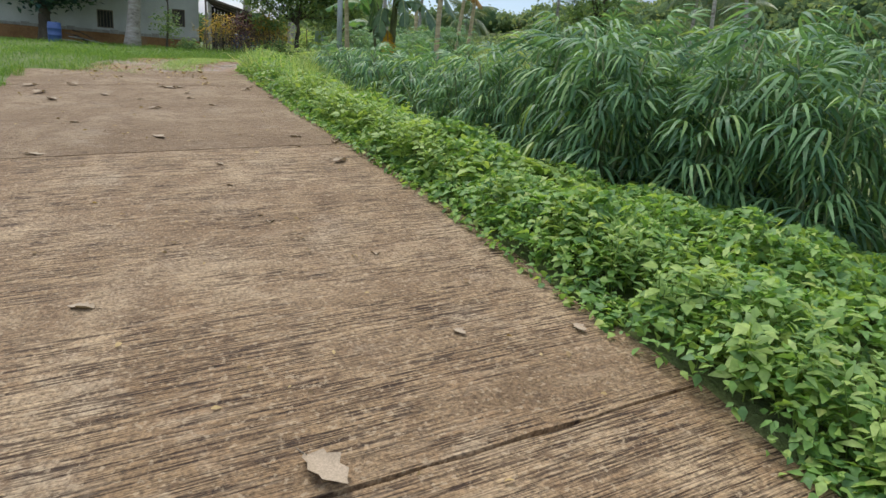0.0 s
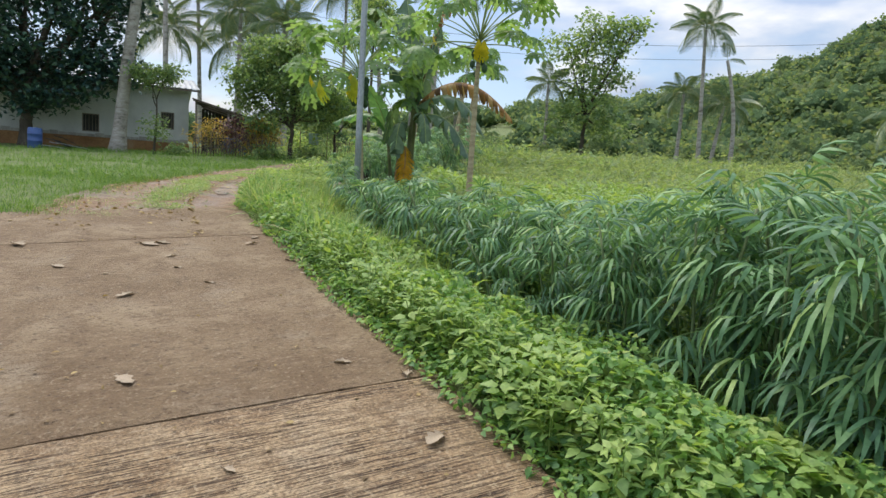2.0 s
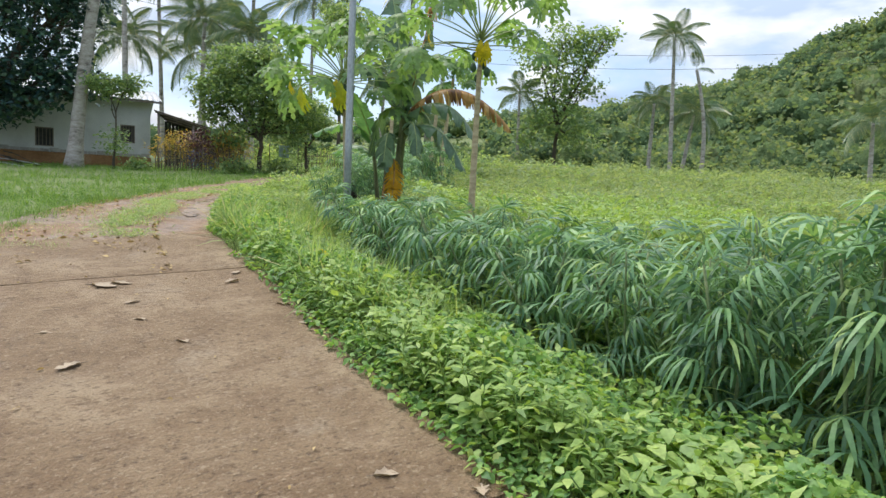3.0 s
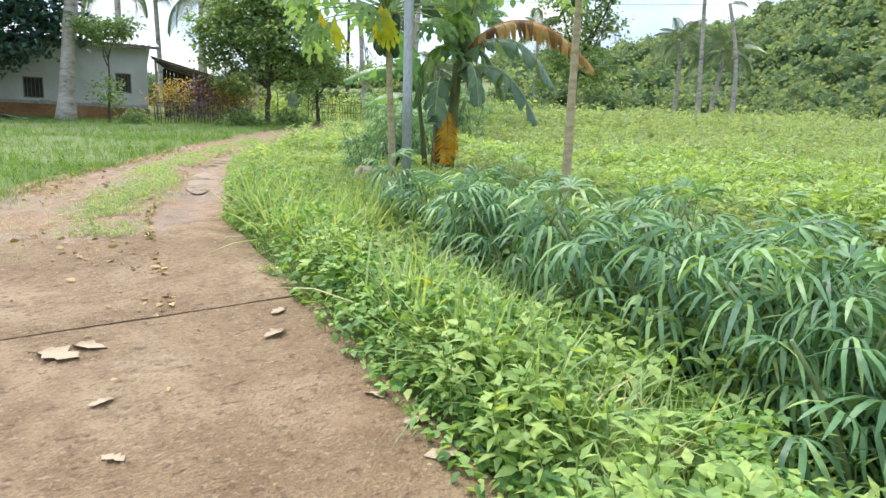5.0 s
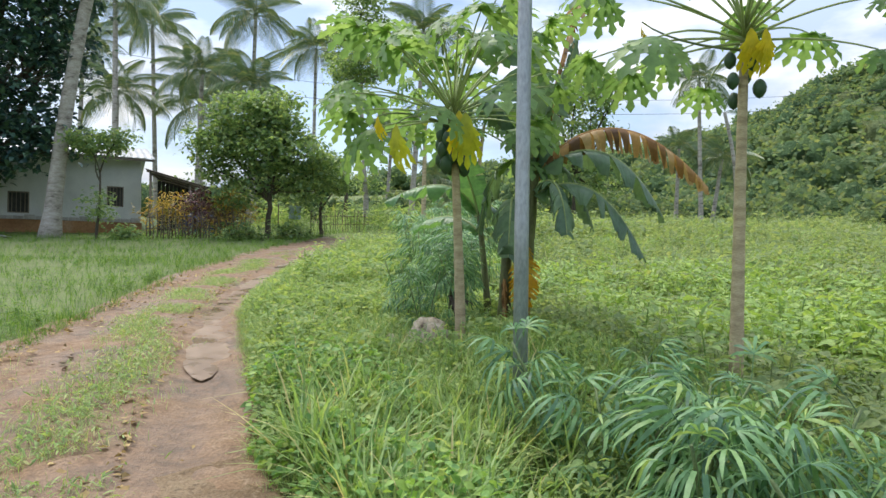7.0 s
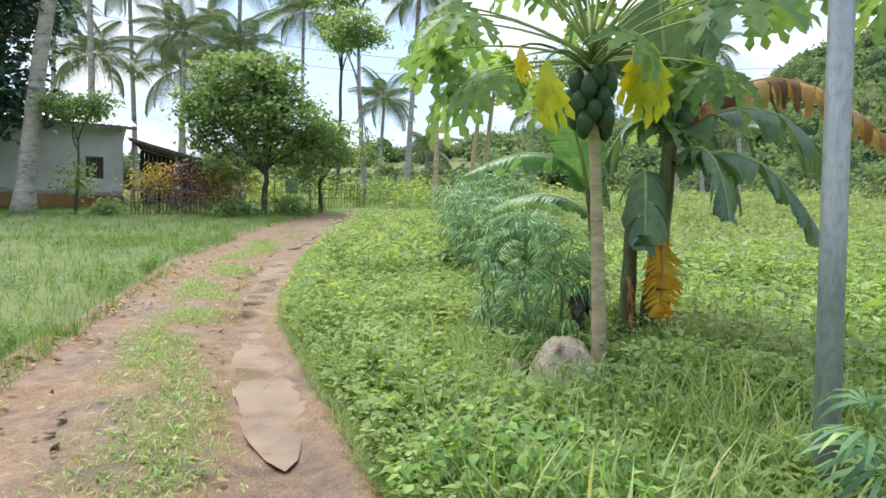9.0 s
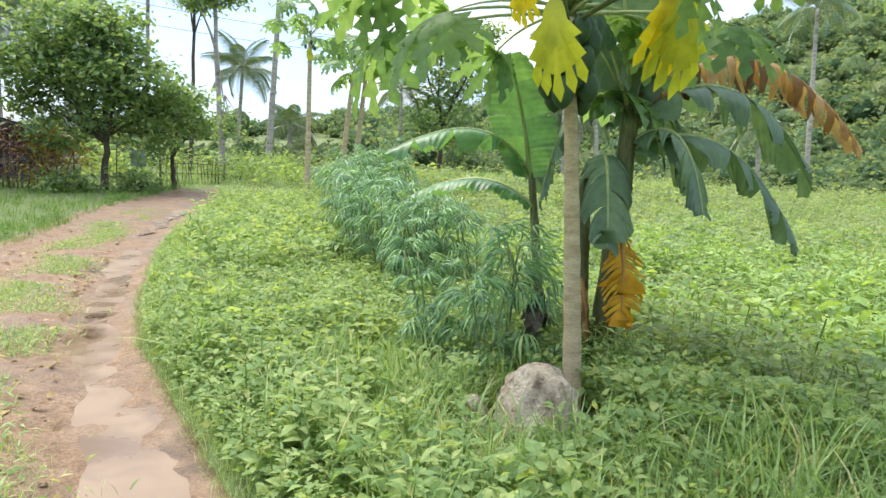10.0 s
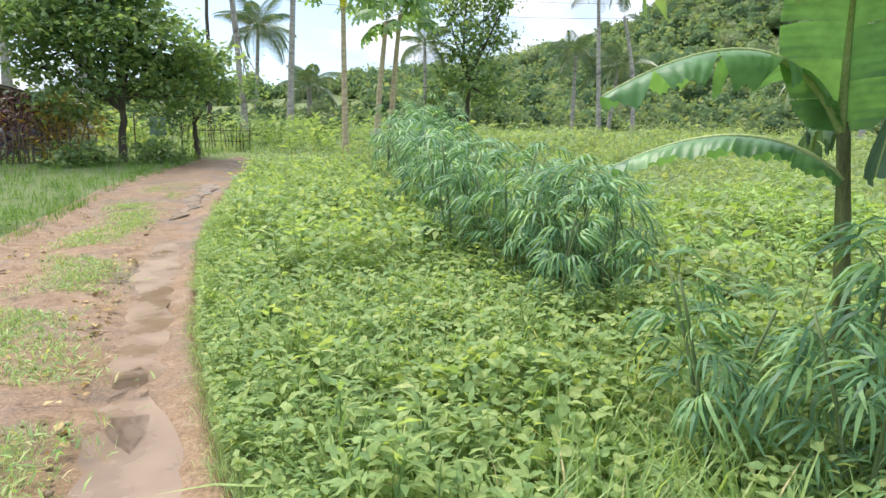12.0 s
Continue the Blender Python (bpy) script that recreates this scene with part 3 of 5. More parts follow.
def dirt_track():
    ys = np.concatenate([np.arange(9.2, 22, 0.07), np.arange(22, 40, 0.2)])
    rows = []
    for y in ys:
        a, b = float(track_left(y)), float(right_edge(y))
        s = np.linspace(-0.14, 1.10, 56)
        x = a + (b - a) * s
        z = level(np.full(56, y)) + 0.015
        z = z - 0.16 * smooth(np.abs(s - 0.47), 0.53, 0.63)
        for i in range(56):
            h = noise.noise((x[i] * 1.4, y * 1.4, 2)) * 0.025 + noise.noise((x[i] * 5, y * 5, 7)) * 0.022 + noise.noise((x[i] * 13, y * 13, 5)) * 0.012
            z[i] += h
        z -= 0.062 * np.exp(-((s - 0.85) / 0.13) ** 2) * float(smooth(y, 10.4, 11.4)) + 0.03 * np.exp(-((s - 0.2) / 0.16) ** 2) - 0.02 * np.exp(-((s - 0.5) / 0.1) ** 2)
        z -= 0.09 * (1 - smooth(y, 9.2, 10.6))
        rows.append(np.stack([x, np.full(56, y), z], -1))
    v, f = sheet(rows)
    tagged(new("dirt_road", mesh_from("dirt_road", v, f, M_DIRT)), "rutted brown dirt track with damp wheel ruts", "road", kind="structure")


dirt_track()


# ---- grass, vines and weeds as stuff ----
def in_band(n, y0, y1, u0, u1, power=1.0):
    y = rng.uniform(y0, y1, n)
    u = u0 + (u1 - u0) * rng.random(n) ** power
    return right_edge(y) + u, y


def stuff(name, pieces, mat, label, category="grass"):
    v, f = joined(pieces)
    return tagged(new(name, mesh_from(name, v, f, mat)), label, category, kind="stuff")


def clumpy(x, y, scale, low):
    """Thin the points out in patches."""
    k = np.array([noise.noise((a * scale, b * scale, 11)) for a, b in zip(x, y)])
    keep = k > low
    return x[keep], y[keep]


def grass_tufts(x, y, blades, tall, lift=0.0, wide=0.35, kinds=BLADES):
    px, py = np.repeat(x, blades) + rng.normal(0, 0.035, len(x) * blades), np.repeat(y, blades) + rng.normal(0, 0.035, len(x) * blades)
    pos = np.stack([px, py, land(px, py) + lift - 0.01], -1)
    size = np.repeat(rng.uniform(*tall, len(x)), blades) * rng.uniform(0.6, 1.1, len(px))
    out = []
    for k in range(3):
        s = slice(k, None, 3)
        n = len(pos[s])
        out.append(spread(kinds[k], pos[s], rng.uniform(0, 6.283, n), np.pi / 2 - np.abs(rng.normal(0, wide, n)), rng.normal(0, 0.3, n), size[s]))
    return out


def vine_mat(x, y, height, size, template=HEART):
    z = land(x, y) + height * (1 - 0.6 * rng.random(len(x)) ** 1.8)
    return leaves_at(template, np.stack([x, y, z], -1), size, (-0.8, 0.4), 0.45)


def verge():
    # vines beside the concrete, heaped up from its edge
    pieces = []
    for n, y0, y1, u0, u1, size in ((17000, 0.3, 5.2, 0.0, 1.4, (0.025, 0.07)), (12000, 5.0, 9.0, 0.0, 1.4, (0.025, 0.065)), (3400, 0.2, 9.5, -0.12, 0.14, (0.025, 0.06)), (4200, 8.5, 12.0, 0.02, 1.1, (0.03, 0.065)), (14000, 1.0, 4.4, 1.2, 3.4, (0.03, 0.08))):
        x, y = in_band(n, y0, y1, u0, u1)
        u = x - right_edge(y)
        slope = np.interp(u, (-0.1, 0.0, 0.25, 0.6, 1.0, 1.5, 3.0), (0.03, 0.10, 0.22, 0.22, 0.08, -0.05, -0.1))
        heap = np.interp(u, (-0.1, 0.0, 0.25, 0.7, 1.4, 2.0, 2.6, 3.4), (0.03, 0.09, 0.20, 0.26, 0.2, 0.08, -0.12, -0.2))
        crest = slope + (heap - slope) * (1 - smooth(y, 3.9, 5.0))
        wavy = np.array([noise.noise((a * 1.3, b * 1.3, 3)) + 0.6 * noise.noise((a * 3.4, b * 3.4, 8)) for a, b in zip(x, y)])
        thin = ((wavy < -0.32) & (u > 0.15)) | (np.hypot(x + 0.4, y - 7.4) < 0.3)
        x, y, u, crest, wavy = x[~thin], y[~thin], u[~thin], crest[~thin], wavy[~thin]
        crest = level(y) + crest + 0.2 * wavy
        low = land(x, y)
        z = low + np.maximum(crest - low, 0.05) * (1 - 0.6 * rng.random(len(x)) ** 2)
        pieces.append(leaves_at(IVY if y1 < 6 else SIMPLE, np.stack([x, y, z], -1), size, (-0.9, 0.35), 0.45))
    stuff("creeping_vine", pieces, M_VINE, "bright green creeping vine leaves beside concrete road", "vine")
    x, y = in_band(1700, 0.4, 9.5, 0.05, 1.2)
    low = shoots(*clumpy(x, y, 1.3, -0.1), (0.22, 0.36))
    x, y = in_band(700, 4.2, 9.0, 1.1, 3.2)
    low += shoots(x, y, (0.2, 0.5))
    x, y = in_band(2200, 3.9, 5.6, 0.2, 1.3)
    x, y = clumpy(x, y, 1.1, -0.05)
    z = level(y) + np.interp(x - right_edge(y), (0.2, 0.6, 1.3), (0.2, 0.27, 0.05)) - 0.12 * rng.random(len(x)) ** 2
    low.append(leaves_at(HEART, np.stack([x, y, z], -1), (0.05, 0.095), (-0.6, 0.25), 0.35))
    x, y = in_band(450, 4.5, 8.6, 0.2, 1.3)
    low += grass_tufts(*clumpy(x, y, 1.3, 0.0), 7, (0.25, 0.42), 0.0, 0.6)
    stuff("roadside_weeds", low, M_HERB, "pale green weed shoots among the roadside vines", "weeds")
    # grass among it, tall from the middle of the way on
    pieces = []
    for n, y0, y1, u0, u1, tall, b in ((250, 4.5, 8.0, 0.15, 1.1, (0.15, 0.3), 6), (1000, 7.6, 11.8, 0.2, 1.35, (0.32, 0.6), 9), (620, 11.5, 17.5, 0.3, 1.3, (0.16, 0.34), 10), (950, 10.5, 19, 0.1, 0.55, (0.07, 0.17), 10), (3200, 10.5, 22, 0.03, 0.25, (0.03, 0.09), 9), (260, 12, 17, 1.3, 2.6, (0.2, 0.4), 9), (1500, 17, 34, 0.1, 2.2, (0.15, 0.38), 8), (2300, 9, 20, 0.04, 0.45, (0.03, 0.14), 8), (800, 11.8, 17.5, 0.3, 2.1, (0.24, 0.5), 9), (420, 11.8, 15.5, 0.7, 2.3, (0.26, 0.46), 10), (700, 10.8, 13.4, 0.9, 3.2, (0.3, 0.55), 12)):
        x, y = in_band(n, y0, y1, u0, u1)
        x, y = clumpy(x, y, 1.2, -0.22)
        keep = np.hypot(x + 2.45, y - 13.5) > 0.35
        pieces += grass_tufts(x[keep], y[keep], b, tall, 0.0, 0.5)
    x, y = rng.uniform(-13, 9, 5200), rng.uniform(33, 62, 5200)
    x, y = clumpy(x, y, 0.3, -0.15)
    keep = (x > -4) | (y < 37) | (x > -11)
    pieces += grass_tufts(x[keep], y[keep], 6, (0.3, 0.9), 0.0, 1.6)
    stuff("verge_grass", pieces, M_GRASS, "tall light green grass along the dirt track", "grass")
    pieces = []
    for n, y0, y1, u0, u1, h, size in ((7000, 9.0, 13.5, 0.2, 3.4, 0.2, (0.025, 0.055)), (19000, 12.0, 18.5, 0.12, 3.4, 0.26, (0.025, 0.07)), (9000, 18.5, 32, 0.4, 4.0, 0.45, (0.06, 0.12))):
        x, y = in_band(n, y0, y1, u0, u1)
        keep = np.hypot(x + 2.42, y - 13.62) > 0.42
        x, y = x[keep], y[keep]
        lump = np.array([noise.noise((a * 1.0, b * 1.0, 31)) + 0.6 * noise.noise((a * 2.6, b * 2.6, 2)) for a, b in zip(x, y)])
        keep = lump > -0.7 + 0.3 * rng.random(len(x))
        x, y, lump = x[keep], y[keep], lump[keep]
        pieces.append(vine_mat(x, y, h * np.interp(x - right_edge(y), (0.3, 0.9), (0.4, 1.0)) * np.clip(0.8 + 1.1 * lump, 0.15, 2.0), size, HEART if y1 < 20 else SIMPLE))
    for n, y0, y1, u0, u1, tall in ((1100, 9.5, 13, 0.4, 3.2, (0.16, 0.34)), (2900, 12.5, 18.5, 0.3, 3.4, (0.14, 0.36)), (1100, 18, 30, 0.4, 4.0, (0.3, 0.6))):
        x, y = in_band(n, y0, y1, u0, u1)
        x, y = clumpy(x, y, 0.8, -0.35)
        keep = np.hypot(x + 2.42, y - 13.62) > 0.45
        pieces += shoots(x[keep], y[keep], tall)
    x, y = in_band(2600, 10.8, 22, 0.1, 0.5)
    pieces += shoots(x, y, (0.06, 0.2))
    x, y = in_band(5000, 10.8, 20, 0.07, 0.5)
    pieces.append(leaves_at(SIMPLE, np.stack([x, y, land(x, y) + 0.02 + 0.08 * rng.random(len(x))], -1), (0.025, 0.055), (-0.5, 0.5), 0.5))
    x, y = clumpy(rng.uniform(-10, 8, 900), rng.uniform(34.5, 60, 900), 0.4, 0.0)
    pieces += shoots(x, y, (0.5, 1.5))
    stuff("verge_weeds", pieces, M_WEED, "leafy green weeds covering the verge", "weeds")


def field():
    pieces = []
    for n, x0, x1, y0, y1, h, size, tmp in ((30000, -1.2, 9, 10.5, 24, 0.42, (0.05, 0.12), SIMPLE), (34000, -2, 28, 20, 46, 0.75, (0.08, 0.19), CHIP), (30000, 1, 58, 36, 70, 1.0, (0.13, 0.32), CHIP), (7000, 2.2, 16, 2, 22, 0.4, (0.08, 0.18), CHIP)):
        x, y = rng.uniform(x0, x1, n), rng.uniform(y0, y1, n)
        x, y = clumpy(x, y, 0.5, -0.45)
        keep = x - right_edge(y) > 3.0
        x, y = x[keep], y[keep]
        heap = np.array([noise.noise((a * 0.35, b * 0.35, 21)) + 0.7 * noise.noise((a * 1.1, b * 1.1, 5)) for a, b in zip(x, y)])
        keep = heap > -0.75 + 0.35 * rng.random(len(x))
        x, y, heap = x[keep], y[keep], heap[keep]
        top = h * np.clip(0.55 + 0.95 * heap, 0.08, 1.6)
        z = land(x, y) + top * (1 - 0.55 * rng.random(len(x)) ** 2.2)
        pieces.append(leaves_at(tmp, np.stack([x, y, z], -1), size, (-0.8, 0.3), 0.45))
    for n, x0, x1, y0, y1, tall in ((2600, -1.0, 8, 11, 22, (0.2, 0.5)), (1300, -1, 22, 20, 40, (0.4, 0.8)), (350, 4, 40, 30, 60, (0.8, 1.4))):
        x, y = rng.uniform(x0, x1, n), rng.uniform(y0, y1, n)
        x, y = clumpy(x, y, 0.45, -0.3)
        keep = x - right_edge(y) > 3.0
        pieces += shoots(x[keep], y[keep], tall)
    stuff("field_weeds", pieces, M_FIELD, "low green weeds covering the open field", "weeds")
    cx, cy = np.r_[rng.uniform(0, 34, 170), rng.uniform(-1.2, 7, 110)], np.r_[rng.uniform(16, 60, 170), rng.uniform(12, 24, 110)]
    k = rng.integers(0, 280, 5200)
    x, y = cx[k] + rng.normal(0, 0.55, 5200), cy[k] + rng.normal(0, 0.4, 5200)
    keep = x - right_edge(y) > 3.2
    stuff("field_herbs", shoots(x[keep], y[keep], (0.35, 0.7)), M_HERB, "darker leafy herbs in clumps across the field", "weeds")
    pieces = []
    for n, x0, x1, y0, y1, tall, b in ((500, -1, 10, 11, 26, (0.25, 0.5), 6), (3000, -2, 30, 20, 46, (0.35, 0.75), 5), (3600, 2, 52, 42, 70, (0.7, 1.2), 5)):
        x, y = rng.uniform(x0, x1, n), rng.uniform(y0, y1, n)
        keep = x - right_edge(y) > 3.0
        pieces += grass_tufts(x[keep], y[keep], b, tall, 0.0, 0.45, SHORT_BLADES)
    stuff("field_grass", pieces, M_GRASS, "grass standing among the field weeds", "grass")


def lawn():
    pieces = []
    for n, y0, y1, a, b, tall, bl in ((3000, 8.5, 15, 0.0, 3.5, (0.05, 0.12), 8), (2800, 14, 24, 0.0, 7.0, (0.08, 0.18), 5), (3200, 22, 38, 0.0, 14, (0.14, 0.26), 5), (600, 4, 10, 0.05, 3.0, (0.08, 0.2), 6)):
        y = rng.uniform(y0, y1, n)
        left = np.where(y > 9.5, track_left(y), right_edge(y) - 3.42)
        x = left - a - (b - a) * rng.random(n) ** 1.3 + 0.1
        pieces += grass_tufts(x, y, bl, tall, 0.0, 0.45, SHORT_BLADES)
    y = rng.uniform(10, 32, 2600)
    x = track_left(y) - 0.15 - 9 * rng.random(2600) ** 1.6
    x, y = clumpy(x, y, 0.6, 0.0)
    pieces += shoots(x, y, (0.08, 0.2))
    stuff("lawn_grass", pieces, M_LAWN, "short trodden green grass beside the track", "grass")
    y = rng.uniform(10.2, 27, 5000)
    x = strip_mid(y) + rng.normal(0, 0.16, 5000) + 0.1 * np.sin(y * 2.1)
    x, y = clumpy(x, y, 1.1, -0.2)
    y2 = rng.uniform(9.4, 12.5, 260)
    x2 = rng.uniform(-5.6, -4.4, 260)
    y3 = rng.uniform(10.2, 24, 9000)
    x3 = strip_mid(y3) + rng.normal(0, 0.16, 9000) + 0.1 * np.sin(y3 * 2.1)
    x3, y3 = clumpy(x3, y3, 1.1, -0.2)
    mat_leaves = leaves_at(SPRIG, np.stack([x3, y3, level(y3) + 0.02 + 0.025 * rng.random(len(x3))], -1), (0.025, 0.06), (-0.1, 0.8), 0.5)
    stuff("track_grass", grass_tufts(np.r_[x, x2], np.r_[y, y2], 7, (0.03, 0.08), 0.03, 0.8, SHORT_BLADES) + [mat_leaves], M_GRASS, "short grass growing between the wheel ruts", "grass")


def clods():
    """Lumps of earth and dead leaves strewn over the track, and wet mud in its ruts."""
    n = 900
    y = rng.uniform(9.3, 24, n)
    a, b = track_left(y), right_edge(y)
    s = np.where(rng.random(n) < 0.55, rng.normal(0.58, 0.1, n), rng.normal(0.2, 0.14, n))
    x = a + (b - a) * np.clip(s, 0.02, 0.7)
    x, y = clumpy(x, y, 1.7, -0.05)
    k = np.array([(0, 0, 1.0), (1, 0, 0.1), (0.4, 0.9, 0.0), (-0.7, 0.7, 0.15), (-0.9, -0.4, 0.0), (0.1, -1.0, 0.1), (0, 0, -0.6)])
    f = np.array([(0, 1, 2), (0, 2, 3), (0, 3, 4), (0, 4, 5), (0, 5, 1), (6, 2, 1), (6, 3, 2), (6, 4, 3), (6, 5, 4), (6, 1, 5)])
    m = len(x)
    pos = np.stack([x, y, level(y) + 0.005], -1)
    stuff("earth_clods", [spread((k * (1, 0.8, 0.45), f), pos, rng.uniform(0, 6.28, m), rng.normal(0, 0.2, m), rng.normal(0, 0.2, m), rng.uniform(0.008, 0.03, m) * rng.uniform(0.5, 1.2, m))], M_CLOD, "clods of brown earth on the dirt track", "earth")
    m = 1500
    y = rng.uniform(8.9, 20, m)
    s = np.where(y < 11.5, rng.uniform(0.0, 1.0, m), np.where(rng.random(m) < 0.5, rng.normal(0.62, 0.1, m), rng.normal(0.08, 0.1, m)))
    x = track_left(y) + (right_edge(y) - track_left(y)) * np.clip(s, 0, 0.72)
    x, y = clumpy(x, y, 1.3, -0.1)
    pos = np.stack([x, y, level(y) + 0.018], -1)
    stuff("track_litter", [leaves_at(SIMPLE, pos, (0.02, 0.065), (-0.25, 0.35), 0.5)], M_LITTER, "dry brown leaf litter strewn on the track", "litter")


def puddle(y0, y1, s0, s1, label):
    rows = []
    for t in np.linspace(0, 1, 40):
        y = y0 + (y1 - y0) * t
        a, b = float(track_left(y)), float(right_edge(y))
        half = (s1 - s0) / 2 * (np.sin(np.pi * min(1, max(0, t))) ** 0.5) * (0.85 + 0.45 * noise.noise((y * 1.9, s0, 5)))
        mid = (s0 + s1) / 2 + 0.05 * noise.noise((y * 1.1, 3, s1))
        rows.append([(a + (b - a) * (mid + half * q), y, float(level(y)) - 0.026) for q in np.linspace(-1, 1, 15)])
    v, f = sheet(rows)
    tagged(new("mud_puddle", mesh_from("mud_puddle", v, f, M_MUD)), label, "puddle", "mud puddles in the ruts")


verge()
field()
lawn()
clods()
for y0, y1, s0, s1 in ((12.2, 16.4, 0.70, 1.0), (15.4, 20.5, 0.70, 0.99), (13.2, 16.5, 0.02, 0.22), (22, 28, 0.5, 0.95)):
    puddle(y0, y1, s0, s1, "shallow wet mud puddle in a wheel rut")


# ---- plants ----
def cassava_leaf_shape(lobes=7, droop=0.75):
    """Narrow lobes spreading from one point and hanging down; along +y from its stalk."""
    pieces = [tube(bez((0, 0, 0), (0, 0.45, 0.12), (0, 0.8, 0.06), 4), 0.012, 3, False)]
    for i in range(lobes):
        a = (i - (lobes - 1) / 2) * 0.52
        d = np.array([np.sin(a), np.cos(a), 0])
        side = np.array([np.cos(a), -np.sin(a), 0])
        ln = 1.15 - 0.5 * abs(i - (lobes - 1) / 2) / (lobes - 1) * 1.2
        rows = []
        for t, w in ((0, 0.22), (0.3, 0.85), (0.6, 1.0), (0.85, 0.62), (1.0, 0.05)):
            p = np.array([0, 0.8, 0.06]) + d * ln * t * (1 - 0.38 * droop * t) + np.array([0, 0, 0.16 * t - droop * 0.8 * t * t * ln])
            rows.append([p - side * w * 0.046 - (0, 0, 0.02 * w), p + side * w * 0.046 - (0, 0, 0.02 * w)])
        pieces.append(sheet(rows))
    return joined(pieces)


CASSAVA_LEAVES = [cassava_leaf_shape(7, 1.05), cassava_leaf_shape(6, 1.35), cassava_leaf_shape(7, 0.85)]


def cassava_plant(height, leaves, size, reach=0.12):
    e = empty("cassava_plant", (0, 0, 0), "green cassava plant with narrow drooping fingered leaves", "plant", "cassava row beside the road")
    for s in range(rng.integers(2, 4)):
        a = rng.uniform(0, 6.28)
        top = np.array([np.cos(a) * reach * 1.6, np.sin(a) * reach * 1.6, height * rng.uniform(0.8, 1.0)])
        pts = bez((np.cos(a) * 0.04, np.sin(a) * 0.04, -0.1), (top[0] * 0.3, top[1] * 0.3, top[2] * 0.5), top, 6)
        child("stem", mesh_from("stem", *tube(pts, np.linspace(0.016, 0.008, 6), 5), M_STEM), e)
        n = leaves // 2
        t = rng.uniform(0.06, 1.0, n) ** 0.85
        pos = np.stack([np.interp(t, np.linspace(0, 1, 6), pts[:, i]) for i in range(3)], -1)
        pieces = []
        for k in range(3):
            q = slice(k, None, 3)
            m = len(pos[q])
            pieces.append(spread(CASSAVA_LEAVES[k], pos[q], rng.uniform(0, 6.283, m), 0.55 * t[q] ** 2 + rng.normal(0.1, 0.22, m), rng.normal(0, 0.25, m), size * rng.uniform(0.75, 1.15, m)))
        child("foliage", mesh_from("foliage", *joined(pieces), M_CASSAVA), e)
    return e


def plant_row(stock, spots):
    """Copies of the stock at (x, y, size); the stock itself takes the first places."""
    for i, (x, y, s) in enumerate(spots):
        m = Matrix.LocRotScale((x, y, float(land(x, y))), Euler((rng.normal(0, 0.06), rng.normal(0, 0.06), rng.uniform(0, 6.28))), (s, s, s * rng.uniform(0.92, 1.08)))
        if i < len(stock):
            stock[i].matrix_basis = m
        else:
            c = copy_thing(stock[i % len(stock)], m)
            c.matrix_basis = m


tall_stock = [cassava_plant(1.55, 50, 0.26, 0.15) for _ in range(6)]
spots = []
for u, y0, y1, step in ((1.75, 4.4, 11.6, 0.40), (2.3, 4.05, 11.4, 0.42), (2.9, 3.7, 10.2, 0.45), (3.5, 3.5, 8.6, 0.5), (4.1, 3.4, 7.0, 0.55)):
    for y in np.arange(y0, y1, step):
        yy = y + rng.normal(0, 0.08)
        s = np.interp(yy, (3, 5.5, 7, 8.5, 10, 11.6), (1.08, 1.0, 0.86, 0.74, 0.58, 0.46)) * rng.uniform(0.92, 1.08)
        spots.append((float(right_edge(yy)) + u + rng.normal(0, 0.08), yy, s))
plant_row(tall_stock, [p for p in spots if p[1] < 7.4])
low_stock = [cassava_plant(0.8, 32, 0.25, 0.22) for _ in range(5)]
plant_row(low_stock, [(x, y, float(np.interp(y, (7.4, 9, 11.6), (1.15, 1.0, 0.8))) * rng.uniform(0.9, 1.1)) for x, y, s in spots if y >= 7.4])

bush_stock = [cassava_plant(1.25, 40, 0.24, 0.2) for _ in range(4)]
spots = [(-2.15, 14.75, 0.85), (-2.4, 14.45, 0.7), (-1.95, 14.5, 0.8), (-2.6, 14.95, 0.75)]
spots += [(x, y, s) for x, y, s in ((-2.3, 16.9, 0.75), (-2.0, 17.3, 0.9), (-1.7, 17.6, 0.85), (-2.25, 17.9, 0.95), (-1.9, 18.5, 1.0), (-2.3, 19.1, 1.0), (-1.7, 19.6, 1.0), (-2.1, 20.4, 1.05), (-1.7, 21.2, 1.05), (-1.9, 22.2, 1.1), (-1.5, 23.2, 1.1), (-1.2, 24.4, 1.2), (-1.5, 25.6, 1.25), (-0.9, 26.4, 1.5), (-0.4, 27.6, 1.6), (0.2, 28.6, 1.6))]
spots += [(x + 0.42 + rng.normal(0, 0.1), y + rng.normal(0, 0.15), s * 0.95) for x, y, s in spots[4:]]
plant_row(bush_stock, spots)


